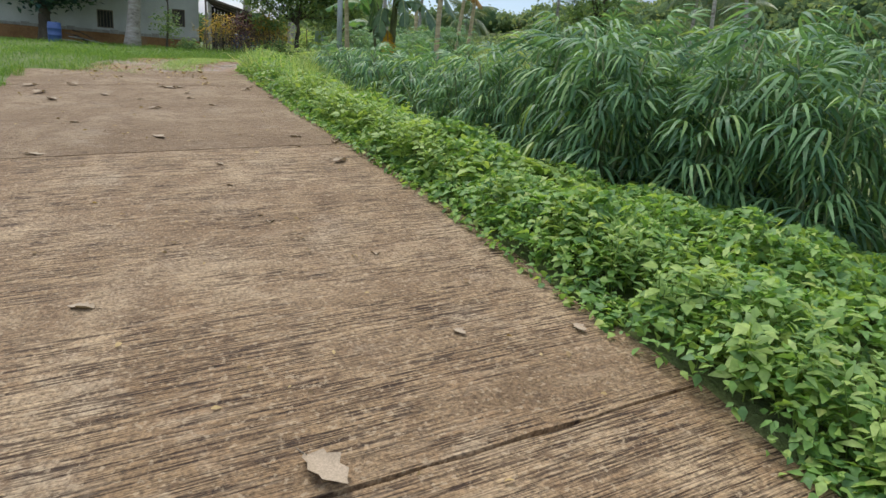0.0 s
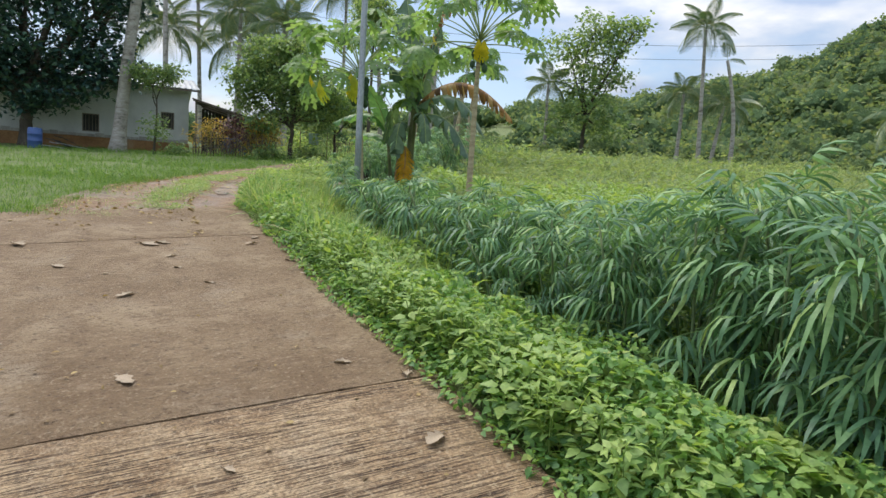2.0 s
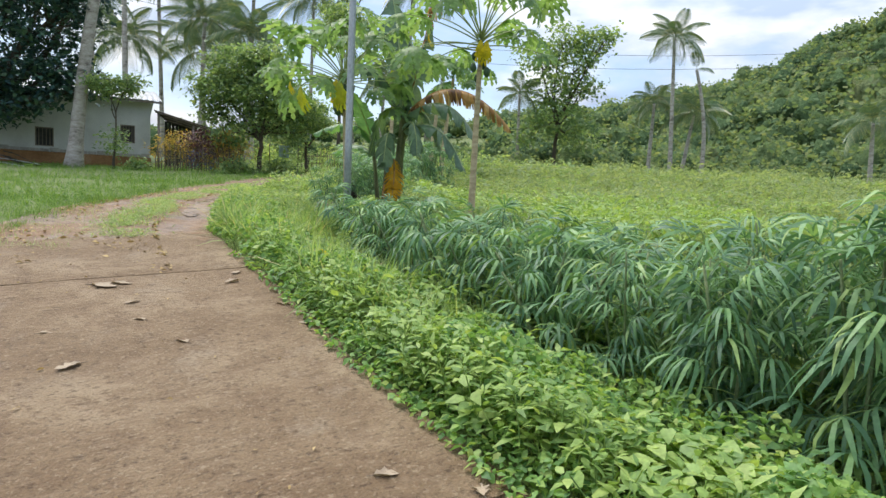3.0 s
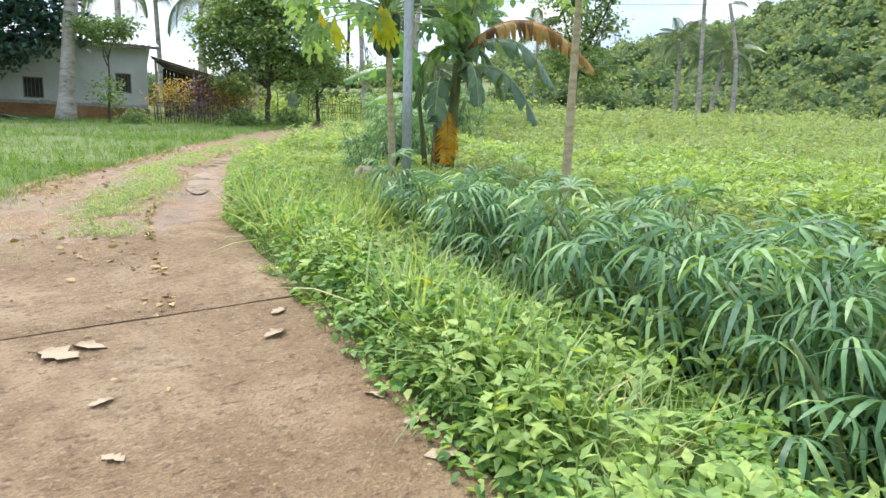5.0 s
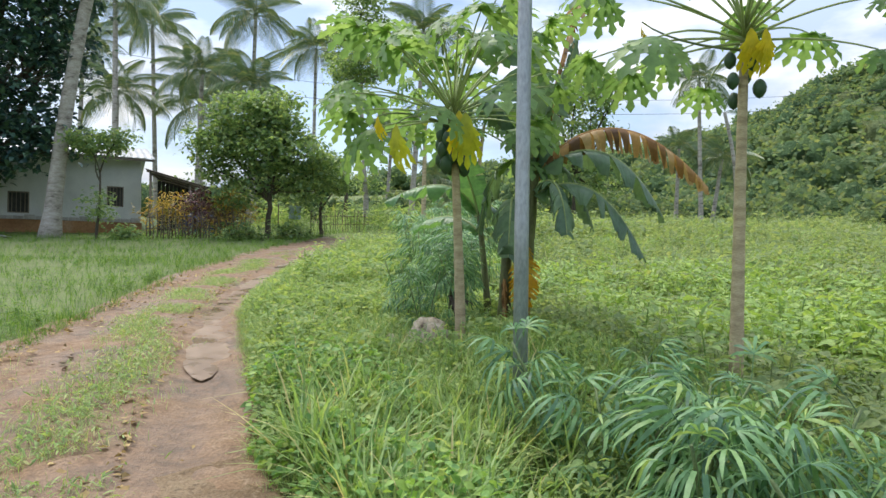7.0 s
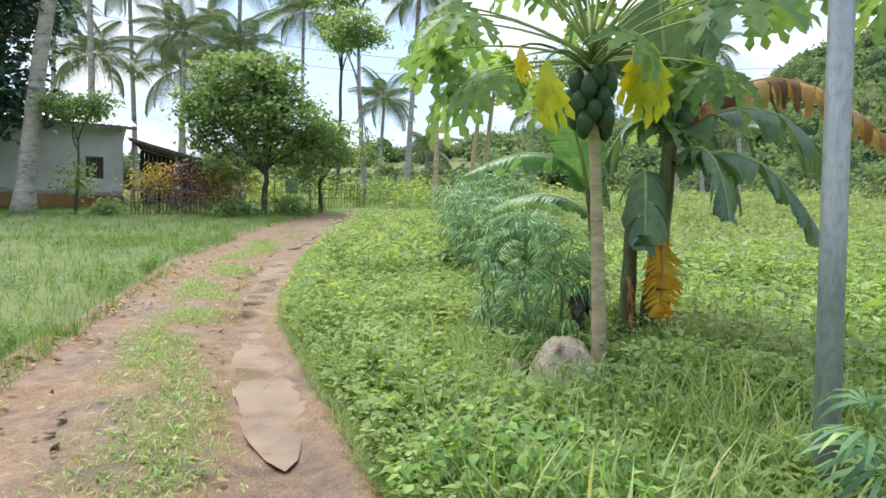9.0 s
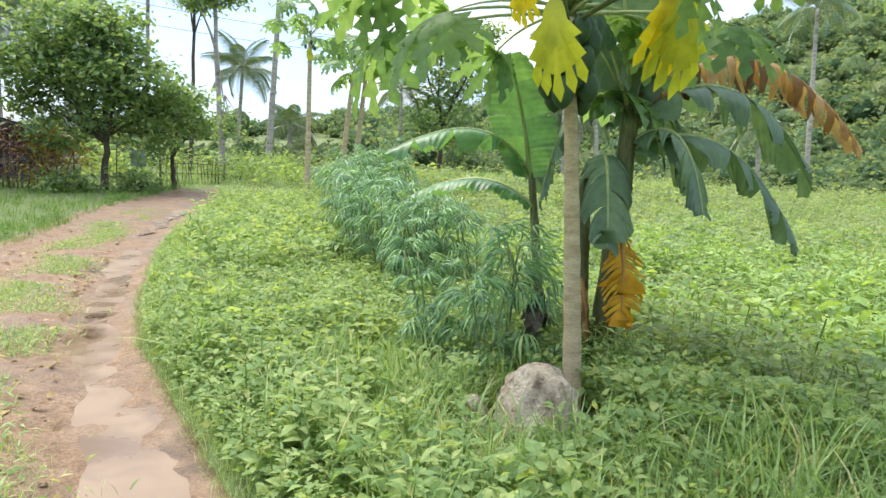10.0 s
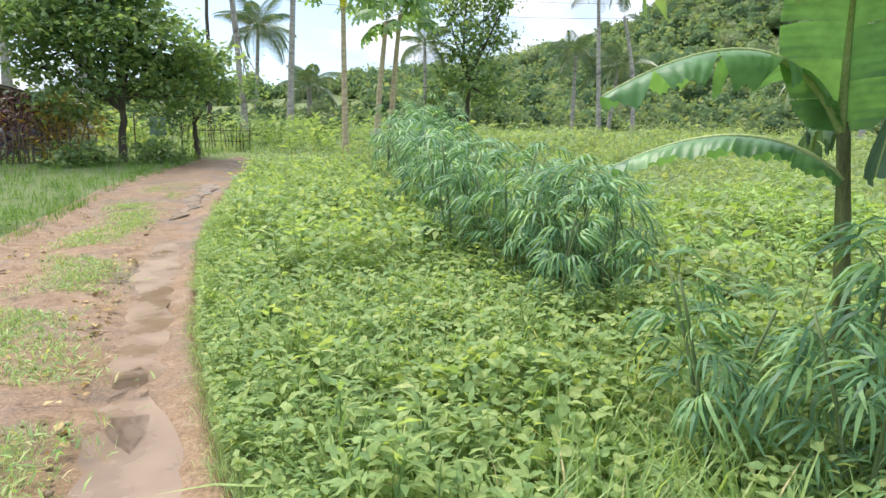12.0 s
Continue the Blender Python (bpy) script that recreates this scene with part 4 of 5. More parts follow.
def papaya_leaf_shape(lobes=9, fan=0.5, wide=0.95):
    """Deeply cut palmate blade of size 1 about its stalk end, hanging at the rim."""
    pieces = []
    for i in range(lobes):
        a = (i - (lobes - 1) / 2) * fan
        d, side = np.array([np.sin(a), np.cos(a), 0]), np.array([np.cos(a), -np.sin(a), 0])
        ln = 0.62 - 0.05 * abs(i - (lobes - 1) / 2)
        rows = []
        for t, w in ((0, 0.02), (0.22, 0.06), (0.38, 0.045), (0.49, 0.15), (0.58, 0.05), (0.70, 0.125), (0.78, 0.04), (0.88, 0.075), (1.0, 0.005)):
            z = 0.05 * t - 0.42 * t * t
            p = d * ln * t
            w = w * wide
            rows.append([p - side * w + (0, 0, z - 0.06 * w), p + (0, 0, z + 0.03 * w), p + side * w + (0, 0, z - 0.06 * w)])
        s = np.array(rows)
        for k, far in ((3, 0.06), (5, 0.05), (7, 0.03)):
            s[k, 0] += d * far
            s[k, 2] += d * far
        pieces.append(sheet(s))
    return joined(pieces)


PAPAYA_BLADE = papaya_leaf_shape()
PAPAYA_WILT = papaya_leaf_shape(5, 0.17, 0.55)


def papaya_tree(x, y, lean, height, girth, leaves, reach, size, fruits, yellow, label):
    """lean: the shift of the trunk's top. yellow: (turn, drop, mat) of withered leaves."""
    z = float(land(x, y))
    e = empty("papaya_tree", (x, y, z), label, "papaya tree")
    n = 26
    t = np.linspace(0, 1, n)
    pts = np.stack([lean[0] * t ** 1.4, lean[1] * t ** 1.4, -0.15 + (height + 0.15) * t], -1)
    rad = girth * (1 - 0.42 * t) * (1 + 0.035 * np.sin(np.arange(n) * 2.4)) + girth * 0.25 * np.exp(-t * 14)
    child("trunk", mesh_from("trunk", *tube(pts, rad, 14), M_PTRUNK), e, "ringed grey-brown trunk")
    top = pts[-1]
    for i in range(leaves):
        a = i * 2.4 + rng.normal(0, 0.2)
        k = i / leaves
        up = 1.2 - 1.35 * k + rng.normal(0, 0.08)
        ln = reach * rng.uniform(0.8, 1.1) * (0.75 + 0.35 * np.sin(k * 3.0))
        base = top + (0, 0, 0.16 * (1 - k))
        d = np.array([np.cos(a) * np.cos(up), np.sin(a) * np.cos(up), np.sin(up)])
        end = base + d * ln - (0, 0, 0.10 * ln)
        stalk = bez(base, base + d * ln * 0.55 + (0, 0, 0.06 * ln), end, 7)
        v, f = spread(PAPAYA_BLADE, end[None], np.array([a - np.pi / 2]), np.array([-0.3 + 0.35 * up + rng.normal(0, 0.25)]), rng.normal(0, 0.4, 1), np.array([size * rng.uniform(0.8, 1.15)]))
        leaf = child("leaf", mesh_from("leaf", v, f, M_PAPAYA), e)
        child("leaf_stalk", mesh_from("leaf_stalk", *tube(stalk, np.linspace(0.012, 0.006, 7), 5), M_RIB), leaf)
    for a, ln, drop, s, mat, words in yellow:
        base = top + (0, 0, -0.05)
        end = base + (np.cos(a) * ln, np.sin(a) * ln, -drop)
        stalk = bez(base, base + (np.cos(a) * ln * 0.7, np.sin(a) * ln * 0.7, 0.06), end, 7)
        v, f = spread(PAPAYA_WILT, end[None], np.array([a - np.pi / 2]), np.array([-1.3]), np.array([0.15]), np.array([s]))
        leaf = child("withered_leaf", mesh_from("withered_leaf", v, f, mat), e, words)
        child("leaf_stalk", mesh_from("leaf_stalk", *tube(stalk, np.linspace(0.012, 0.006, 7), 5), M_STEM), leaf)
    for i in range(fruits):
        a, k = i * 2.4, i / max(1, fruits)
        r = (0.068 + 0.022 * rng.random()) * min(1.0, 0.55 + fruits * 0.03)
        c = top + (np.cos(a) * (girth + r * 0.75), np.sin(a) * (girth + r * 0.75), -0.05 - 0.42 * k)
        prof = np.array([(0.02, 1.1), (0.35, 0.95), (0.62, 0.6), (0.75, 0.1), (0.68, -0.45), (0.4, -0.9), (0.03, -1.15)])
        w = np.linspace(0, 2 * np.pi, 11)
        v, f = sheet([[(c[0] + r * p * np.cos(b), c[1] + r * p * np.sin(b), c[2] + r * q) for b in w] for p, q in prof])
        child("fruit", mesh_from("fruit", v, f, M_FRUIT), e, "unripe green papaya fruit")
    return e


YL, LL = "withered yellow leaf hanging down", "yellowing green leaf hanging down"
papaya_tree(-2.07, 13.9, (-0.10, 0.02), 2.28, 0.058, 40, 1.25, 0.6, 22, [(4.13, 1.05, 0.16, 0.6, M_LIME, LL), (4.72, 0.95, 0.06, 0.68, M_LIME, LL), (4.02, 1.15, 0.1, 0.3, M_YELLOW, YL), (4.66, 0.92, 0.04, 0.6, M_YELLOW, YL)], "papaya tree with green fruit and some yellow leaves")
papaya_tree(-0.19, 12.22, (0.05, 0.0), 2.72, 0.055, 28, 1.15, 0.54, 7, [(4.5, 0.14, -0.12, 0.5, M_YELLOW, YL), (4.95, 0.2, -0.1, 0.48, M_YELLOW, YL), (2.9, 0.75, -0.25, 0.3, M_YELLOW, YL)], "slender papaya tree with bright yellow leaf below crown")
papaya_tree(-1.5, 31.0, (0.05, 0.0), 5.2, 0.10, 16, 1.2, 0.9, 8, [(4.5, 0.4, 0.3, 0.6, M_LIME, LL)], "tall thin papaya tree beyond the cassava")
papaya_tree(0.5, 36.4, (0.5, 0.0), 5.0, 0.13, 16, 1.5, 1.1, 5, [], "tall papaya tree with spreading crown")
papaya_tree(1.15, 36.9, (0.5, 0.0), 5.4, 0.13, 15, 1.4, 1.1, 0, [], "tall papaya tree with spreading crown")


def banana_blade(p0, c, p1, width, torn=0.25, droop=0.25, twist=0.0, shape=None):
    """Broad blade along a curved rib, its halves split into fingers where torn."""
    n = 64
    rib = bez(p0, c, p1, n)
    t = np.linspace(0, 1, n)
    tan = np.gradient(rib, axis=0)
    tan /= np.linalg.norm(tan, axis=1)[:, None]
    side = np.cross(tan, (0, 0, 1.0))
    ln = np.linalg.norm(side, axis=1)[:, None]
    side = np.where(ln > 0.15, side / (ln + 1e-9), np.array([1.0, 0, 0]))
    if twist:
        up = np.cross(side, tan)
        side = side * np.cos(twist) + up * np.sin(twist)
    nor = np.cross(side, tan)
    w = width * np.sqrt(np.clip(np.sin(np.pi * np.clip(t * 0.93 + 0.05, 0, 1)), 0, 1)) ** 0.9
    step = np.linalg.norm(rib[1:] - rib[:-1], axis=1).mean()
    pieces = []
    for sgn in (-1, 1):
        i = 0
        while i < n - 1:
            size = int(rng.integers(2, 5)) if torn >= 1 else int(rng.integers(4, 9)) if rng.random() < torn else int(rng.integers(11, 22))
            j = min(n - 1, i + size)
            d = droop + (rng.uniform(-0.05, 0.5) if torn > 0.1 else rng.uniform(-0.03, 0.06))
            slip = rng.uniform(0, 0.35) * (torn > 0.1)
            rows = []
            for k in range(i, j + 1):
                q = rib[k]
                pull = ((i + j) / 2 - k) * step * (0.55 if torn > 0.1 else 0.03)
                row = []
                for s in (0.0, 0.25, 0.5, 0.75, 1.0):
                    out = side[k] * sgn * w[k] * s * np.cos(d * s)
                    down = np.array([0, 0, -1.0]) * w[k] * s * s * np.sin(min(1.4, d)) * 1.1
                    row.append(q + out + down + tan[k] * (w[k] * s * (0.25 + slip * 0.4) + pull * s * s) + nor[k] * (0.010 * np.sin(k * 2.1) * s + 0.018 * np.sin(k * 0.45 + sgn * 1.3) * s * s))
                rows.append(row if sgn > 0 else row[::-1])
            pieces.append(sheet(rows))
            i = j
    return joined(pieces), tube(rib, np.linspace(0.022, 0.005, n), 6)


def banana_leaf(parent, p0, c, p1, width, mat, torn, droop, words, twist=0.0, rib=None):
    blade, midrib = banana_blade(p0, c, p1, width, torn, droop, twist)
    leaf = child("leaf", mesh_from("leaf", *blade, mat), parent, words)
    child("midrib", mesh_from("midrib", *midrib, rib or M_RIB), leaf)
    return leaf


def banana_stem(parent, p0, p1, r0, r1, label=""):
    n = 16
    pts = bez(p0, (np.asarray(p0, float) + np.asarray(p1, float)) / 2 + (0.02, 0, 0), p1, n)
    rad = np.linspace(r0, r1, n) * (1 + 0.05 * np.sin(np.arange(n) * 1.9))
    child("stem", mesh_from("stem", *tube(pts, rad, 14), M_BSTEM), parent, label)


def banana_clump():
    bx, by = -1.34, 14.8
    z = float(land(bx, by))
    e = empty("banana_plant", (bx, by, z), "banana plant with torn dark leaves and dead orange leaf", "banana plant")

    def loc(x, y, h):
        return np.array([x - bx, y - by, h - z])

    banana_stem(e, (0.02, 0, -0.15), loc(-1.16, 14.72, 3.75), 0.105, 0.06, "brown sheathed upright stem")
    banana_stem(e, (-0.14, 0.08, -0.15), loc(-1.42, 14.9, 3.2), 0.085, 0.05, "dark withered stem")
    top = loc(-1.16, 14.72, 3.65)
    dark, dry = "dark green torn banana leaf", "brown dried banana leaf"
    banana_leaf(e, top, loc(-1.25, 14.75, 4.9), loc(-1.42, 14.82, 5.75), 0.40, M_BANANA, 0.2, 0.2, dark, 0.9)
    banana_leaf(e, top, loc(-0.95, 14.6, 4.4), loc(-0.72, 14.55, 5.2), 0.26, M_BANANA, 0.4, 0.5, dark, 0.5)
    banana_leaf(e, top, loc(-0.30, 14.6, 4.75), loc(0.70, 14.34, 3.5), 0.25, M_DRY, 1.0, 1.25, dry, rib=M_DRY)
    banana_leaf(e, top, loc(-0.35, 14.5, 4.35), loc(0.18, 14.3, 3.15), 0.30, M_BANANA, 0.6, 0.6, dark)
    banana_leaf(e, loc(-1.16, 14.72, 3.4), loc(-0.55, 14.4, 3.85), loc(-0.10, 14.15, 2.72), 0.28, M_BANANA, 0.5, 0.55, dark)
    banana_leaf(e, top, loc(-0.75, 14.9, 4.1), loc(-0.45, 14.8, 3.1), 0.28, M_BANANA, 0.6, 0.7, dark)
    banana_leaf(e, loc(-1.16, 14.72, 3.45), loc(-0.95, 14.35, 3.8), loc(-0.92, 14.2, 2.95), 0.22, M_BANANA, 0.5, 0.6, dark)
    banana_leaf(e, top, loc(-1.55, 14.9, 4.2), loc(-1.75, 15.0, 3.0), 0.28, M_BANANA, 0.5, 0.6, dark)
    banana_leaf(e, loc(-1.35, 14.85, 3.2), loc(-1.45, 14.55, 3.7), loc(-1.5, 14.45, 2.7), 0.26, M_BANANA, 0.4, 0.5, dark)
    banana_leaf(e, top, loc(-1.6, 14.6, 4.7), loc(-1.95, 14.55, 4.35), 0.24, M_BANANA, 0.5, 0.8, dark)
    banana_leaf(e, top, loc(-0.45, 14.62, 6.7), loc(-0.86, 14.6, 4.9), 0.2, M_DRY, 1.0, 0.5, dry, rib=M_DRY)
    banana_leaf(e, loc(-1.32, 14.62, 2.90), loc(-1.27, 14.52, 2.6), loc(-1.34, 14.5, 2.16), 0.19, M_ORANGE, 1.0, 0.15, "bright orange dead leaf against the stem", 0.0, M_DRY)
    banana_leaf(e, loc(-1.30, 14.70, 2.75), loc(-1.27, 14.55, 2.7), loc(-1.24, 14.53, 2.05), 0.06, M_DRY, 0.9, 0.9, dry, rib=M_DRY)
    banana_leaf(e, loc(-1.46, 14.86, 2.45), loc(-1.5, 14.7, 2.4), loc(-1.46, 14.72, 1.95), 0.07, M_DRY, 0.9, 0.9, dry, rib=M_DRY)
    # young sucker
    sx, sy = -1.56, 15.25
    zz = float(land(sx, sy))
    s = empty("banana_sucker", (sx, sy, zz), "young banana sucker with broad fresh green leaves", "banana plant")

    def at(x, y, h):
        return np.array([x - sx, y - sy, h - zz])

    banana_stem(s, (0, 0, -0.12), at(-1.72, 15.2, 3.25), 0.05, 0.028, "slender green stem")
    t2 = at(-1.73, 15.2, 3.2)
    fresh = "broad fresh green banana leaf"
    banana_leaf(s, t2, at(-1.80, 15.15, 3.6), at(-2.1, 14.85, 4.05), 0.27, M_BANANA_YOUNG, 0.0, 0.1, fresh)
    banana_leaf(s, t2, at(-2.0, 15.3, 3.85), at(-2.85, 15.45, 3.36), 0.2, M_BANANA_YOUNG, 0.12, 0.55, fresh)
    banana_leaf(s, at(-1.70, 15.2, 2.98), at(-1.98, 15.45, 3.38), at(-2.5, 15.9, 3.05), 0.17, M_BANANA_YOUNG, 0.0, 0.5, fresh)
    banana_leaf(s, t2, at(-1.5, 15.5, 3.5), at(-1.35, 15.7, 3.1), 0.15, M_BANANA, 0.3, 0.8, "dark green banana leaf")


banana_clump()


# hanging dead leaf bunch in the cassava by the banana
def dry_bundle():
    x, y = -2.05, 14.45
    e = empty("dead_leaf_bundle", (x, y, float(land(x, y)) - 0.03), "dark brown shrivelled leaf bundle on a stalk", "dead leaves")
    child("stalk", mesh_from("stalk", *tube([(0, 0, 0), (0.02, 0, 0.3), (0, 0, 0.62)], (0.012, 0.01, 0.008), 6), M_BARK_DARK), e)
    n = 30
    v, f = leaves_at(OVAL, rng.normal(0, 0.045, (n, 3)) + (0, 0, 0.55), (0.08, 0.16), (-1.4, -0.3), 0.8)
    child("foliage", mesh_from("foliage", v, f, M_BARK_DARK), e)


dry_bundle()


# ---- pole, mound ----
def utility_pole(x, y):
    z = float(land(x, y))
    e = empty("utility_pole", (x, y, z - 0.2), "tall grey galvanised steel pole in tall grass", "pole")
    v, f = tube([(0, 0, 0), (0.0, 0, 1.5), (0.01, 0, 3.5), (0.02, 0, 7.2)], (0.05, 0.048, 0.046, 0.043), 18)
    child("shaft", mesh_from("shaft", v, f, M_POLE), e)
    v, f = tube([(0, 0, 0), (0, 0, 0.12)], (0.13, 0.12), 14)
    child("footing", mesh_from("footing", v, f, M_BLOCK), e)
    v, f = tube([(0.01, 0, 4.6), (0.01, 0, 4.66)], (0.052, 0.052), 16)
    child("band", mesh_from("band", v, f, M_TIN), e, "steel strap")
    v, f = tube([(0.02, 0, 7.2), (0.02, 0, 7.24)], (0.055, 0.03), 16)
    child("cap", mesh_from("cap", v, f, M_TIN), e)


utility_pole(-1.92, 11.82)


def earth_mound(x, y, r, h):
    z = float(land(x, y))
    rows = []
    for i in range(22):
        a = i / 21 * np.pi / 2
        row = []
        for j in range(41):
            b = j / 40 * 2 * np.pi
            p = np.array([np.cos(a) ** 0.7 * np.cos(b), np.cos(a) ** 0.7 * np.sin(b), np.sin(a)])
            k = 1 + 0.20 * noise.noise(p * 2.1) + 0.12 * noise.noise(p * 5.5 + Vector((3, 1, 2))) + 0.10 * noise.noise(p * 9)
            row.append((p[0] * r * k, p[1] * r * k, -0.12 + (h + 0.12) * p[2] * (1 + 0.10 * noise.noise(p * 2.6))))
        rows.append(row)
    v, f = sheet(rows)
    ob = new("earth_mound", mesh_from("earth_mound", v, f, M_TERMITE))
    ob.location = (x, y, z)
    tagged(ob, "rough grey-brown termite earth mound among grass" if h > 0.1 else "flat patch of bare brown earth among vines", "mound")


earth_mound(-2.40, 13.70, 0.25, 0.36)
earth_mound(-2.75, 13.78, 0.1, 0.2)
earth_mound(-0.4, 7.4, 0.3, 0.06)


# ---- trees ----
def palm_frond_shape(length=1.0, pairs=24, hang=0.5):
    rib = bez((0, 0, 0), (0, 0.5, 0.22), (0, 0.95, -0.18 - 0.35 * hang), 12)
    pieces = [tube(rib, np.linspace(0.012, 0.003, 12), 4, False)]
    for i in range(pairs):
        t = 0.16 + 0.84 * i / (pairs - 1)
        p = np.array([np.interp(t, np.linspace(0, 1, 12), rib[:, k]) for k in range(3)])
        ln = 0.30 * np.sin(np.pi * (0.12 + 0.80 * t)) + 0.05
        for sgn in (-1, 1):
            d = np.array([sgn * 0.85, 0.5, -0.1])
            a = p + d * ln * 0.5 + (0, 0, -0.05 * hang * ln)
            b = p + d * ln * 0.85 + (0, 0, -ln * (0.35 + 0.75 * hang))
            w = np.array([0, 0.013, 0.004])
            pieces.append(sheet([[p - w * 0.5, p + w * 0.5], [a - w, a + w], [b - w * 0.2, b + w * 0.2]]))
    return joined(pieces)


FROND_A, FROND_B = palm_frond_shape(hang=0.35), palm_frond_shape(hang=0.8)


def coconut_palm(x, y, top, lean=(0, 0), r=0.15, fronds=20, size=3.2, sink=0.0, label="tall coconut palm with grey ringed trunk", bend=0.0, swing=0.0):
    z = float(land(x, y)) - sink
    e = empty("coconut_palm", (x, y, z), label, "palm tree", "coconut palms")
    h = top - z
    n = 22
    t = np.linspace(0, 1, n)
    pts = np.stack([lean[0] * t + bend * np.sin(t * np.pi), lean[1] * t, -0.2 + (h + 0.2) * t], -1)
    rad = r * (1 - 0.35 * t) * (1 + 0.03 * np.sin(np.arange(n) * 2.1)) + r * 0.6 * np.exp(-t * 16)
    child("trunk", mesh_from("trunk", *tube(pts, rad, 10), M_BARK), e, "grey ringed trunk")
    for i in range(fronds):
        a = i * 2.4 + swing
        k = i / max(1, fronds)
        s = size * rng.uniform(0.7, 0.95)
        v, f = spread(FROND_A if k < 0.55 else FROND_B, pts[-1][None], np.array([a]), np.array([1.15 - 1.75 * k + rng.normal(0, 0.08)]), rng.normal(0, 0.25, 1), np.array([s]))
        child("frond", mesh_from("frond", v, f, M_PALM), e)
    return e


def branch_out(base, tips, r0, bow=0.3):
    out = []
    for q in tips:
        q = np.asarray(q, float)
        b = np.asarray(base, float)
        mid = (b + q) / 2 + (0, 0, -bow * np.linalg.norm(q - b) * 0.2) + rng.normal(0, 0.08, 3) * np.linalg.norm(q - b)
        out.append(tube(bez(b, mid, q, 7), np.linspace(r0, r0 * 0.25, 7), 6))
    return out


def leafy_tree(name, x, y, trunk_top, lobes, mat, leaf, count, r, label, template=OVAL, bark=None, category="tree", fork=None):
    """lobes: (dx, dy, height, radius, squash). Leaves sit in twig clusters over each lobe, with gaps between."""
    z = float(land(x, y))
    e = empty(name, (x, y, z), label, category)
    n = 9
    t = np.linspace(0, 1, n)
    top = np.array(trunk_top, float)
    pts = np.stack([top[0] * t, top[1] * t, -0.2 + (top[2] + 0.2) * t], -1) + rng.normal(0, 0.03, (n, 3)) * (t[:, None] > 0.1)
    pieces = [tube(pts, r * (1 - 0.45 * t) + r * 0.5 * np.exp(-t * 12), 9)]
    child("trunk", mesh_from("trunk", *joined(pieces), bark or M_BARK_DARK), e)
    for dx, dy, h, rad, sq in lobes:
        limb = branch_out(pts[rng.integers(n - 3, n)], [(dx, dy, h)], r * 0.55)
        c = np.array([dx, dy, h])
        ends = [c + rng.normal(0, 0.45, 3) * (rad, rad, rad * sq) for _ in range(4)]
        limb += branch_out(c * 0.75 + pts[-1] * 0.25, ends, r * 0.22)
        child("limb", mesh_from("limb", *joined(limb), bark or M_BARK_DARK), e)
    total = sum(l[3] ** 2 for l in lobes)
    crown = []
    for dx, dy, h, rad, sq in lobes:
        m = int(count * rad ** 2 / total / 14) + 1
        d = rng.normal(0, 1, (m, 3))
        d /= np.linalg.norm(d, axis=1)[:, None]
        k = rng.uniform(0.55, 1.08, m) ** 0.7
        c = np.array([dx, dy, h]) + d * k[:, None] * (rad, rad, rad * sq)
        pos = np.repeat(c, 14, 0) + rng.normal(0, leaf * 1.3, (m * 14, 3)) * (1, 1, 0.6)
        crown.append(leaves_at(template, pos, (leaf * 0.7, leaf * 1.25), (-0.9, 0.35), 0.5))
    child("crown", mesh_from("crown", *joined(crown), mat), e)
    return e


leafy_tree("shade_tree", -7.6, 33.4, (0.1, 0, 2.0), [(-0.3, 0, 4.6, 1.3, 0.7), (-1.6, -0.2, 3.5, 1.15, 0.6), (1.2, 0, 3.4, 1.2, 0.6), (0.2, -0.6, 3.4, 1.2, 0.6), (-0.9, 0.4, 4.2, 1.0, 0.6), (0.7, 0.3, 4.3, 1.0, 0.6), (2.3, 0.2, 2.9, 0.9, 0.6), (-2.0, 0.2, 2.7, 0.8, 0.55), (-0.2, 0.0, 5.2, 0.7, 0.6), (0.4, 0.2, 2.5, 1.2, 0.5), (-1.1, 0.1, 5.0, 1.3, 0.55), (0.3, 0.3, 5.3, 1.1, 0.55), (-2.0, 0.2, 3.9, 1.2, 0.5), (-1.2, -0.2, 1.8, 0.9, 0.6), (1.5, 0.1, 1.9, 0.8, 0.6)], M_TREE, 0.19, 12500, 0.13, "round leafy shade tree beside the track", SIMPLE)
leafy_tree("shade_tree", -5.7, 35.2, (0.0, 0, 1.3), [(0.2, 0, 3.0, 0.8, 0.6), (-0.5, 0.1, 2.5, 0.8, 0.6), (0.8, 0, 2.2, 0.6, 0.6)], M_TREE, 0.13, 4500, 0.10, "small leafy tree beside the track")
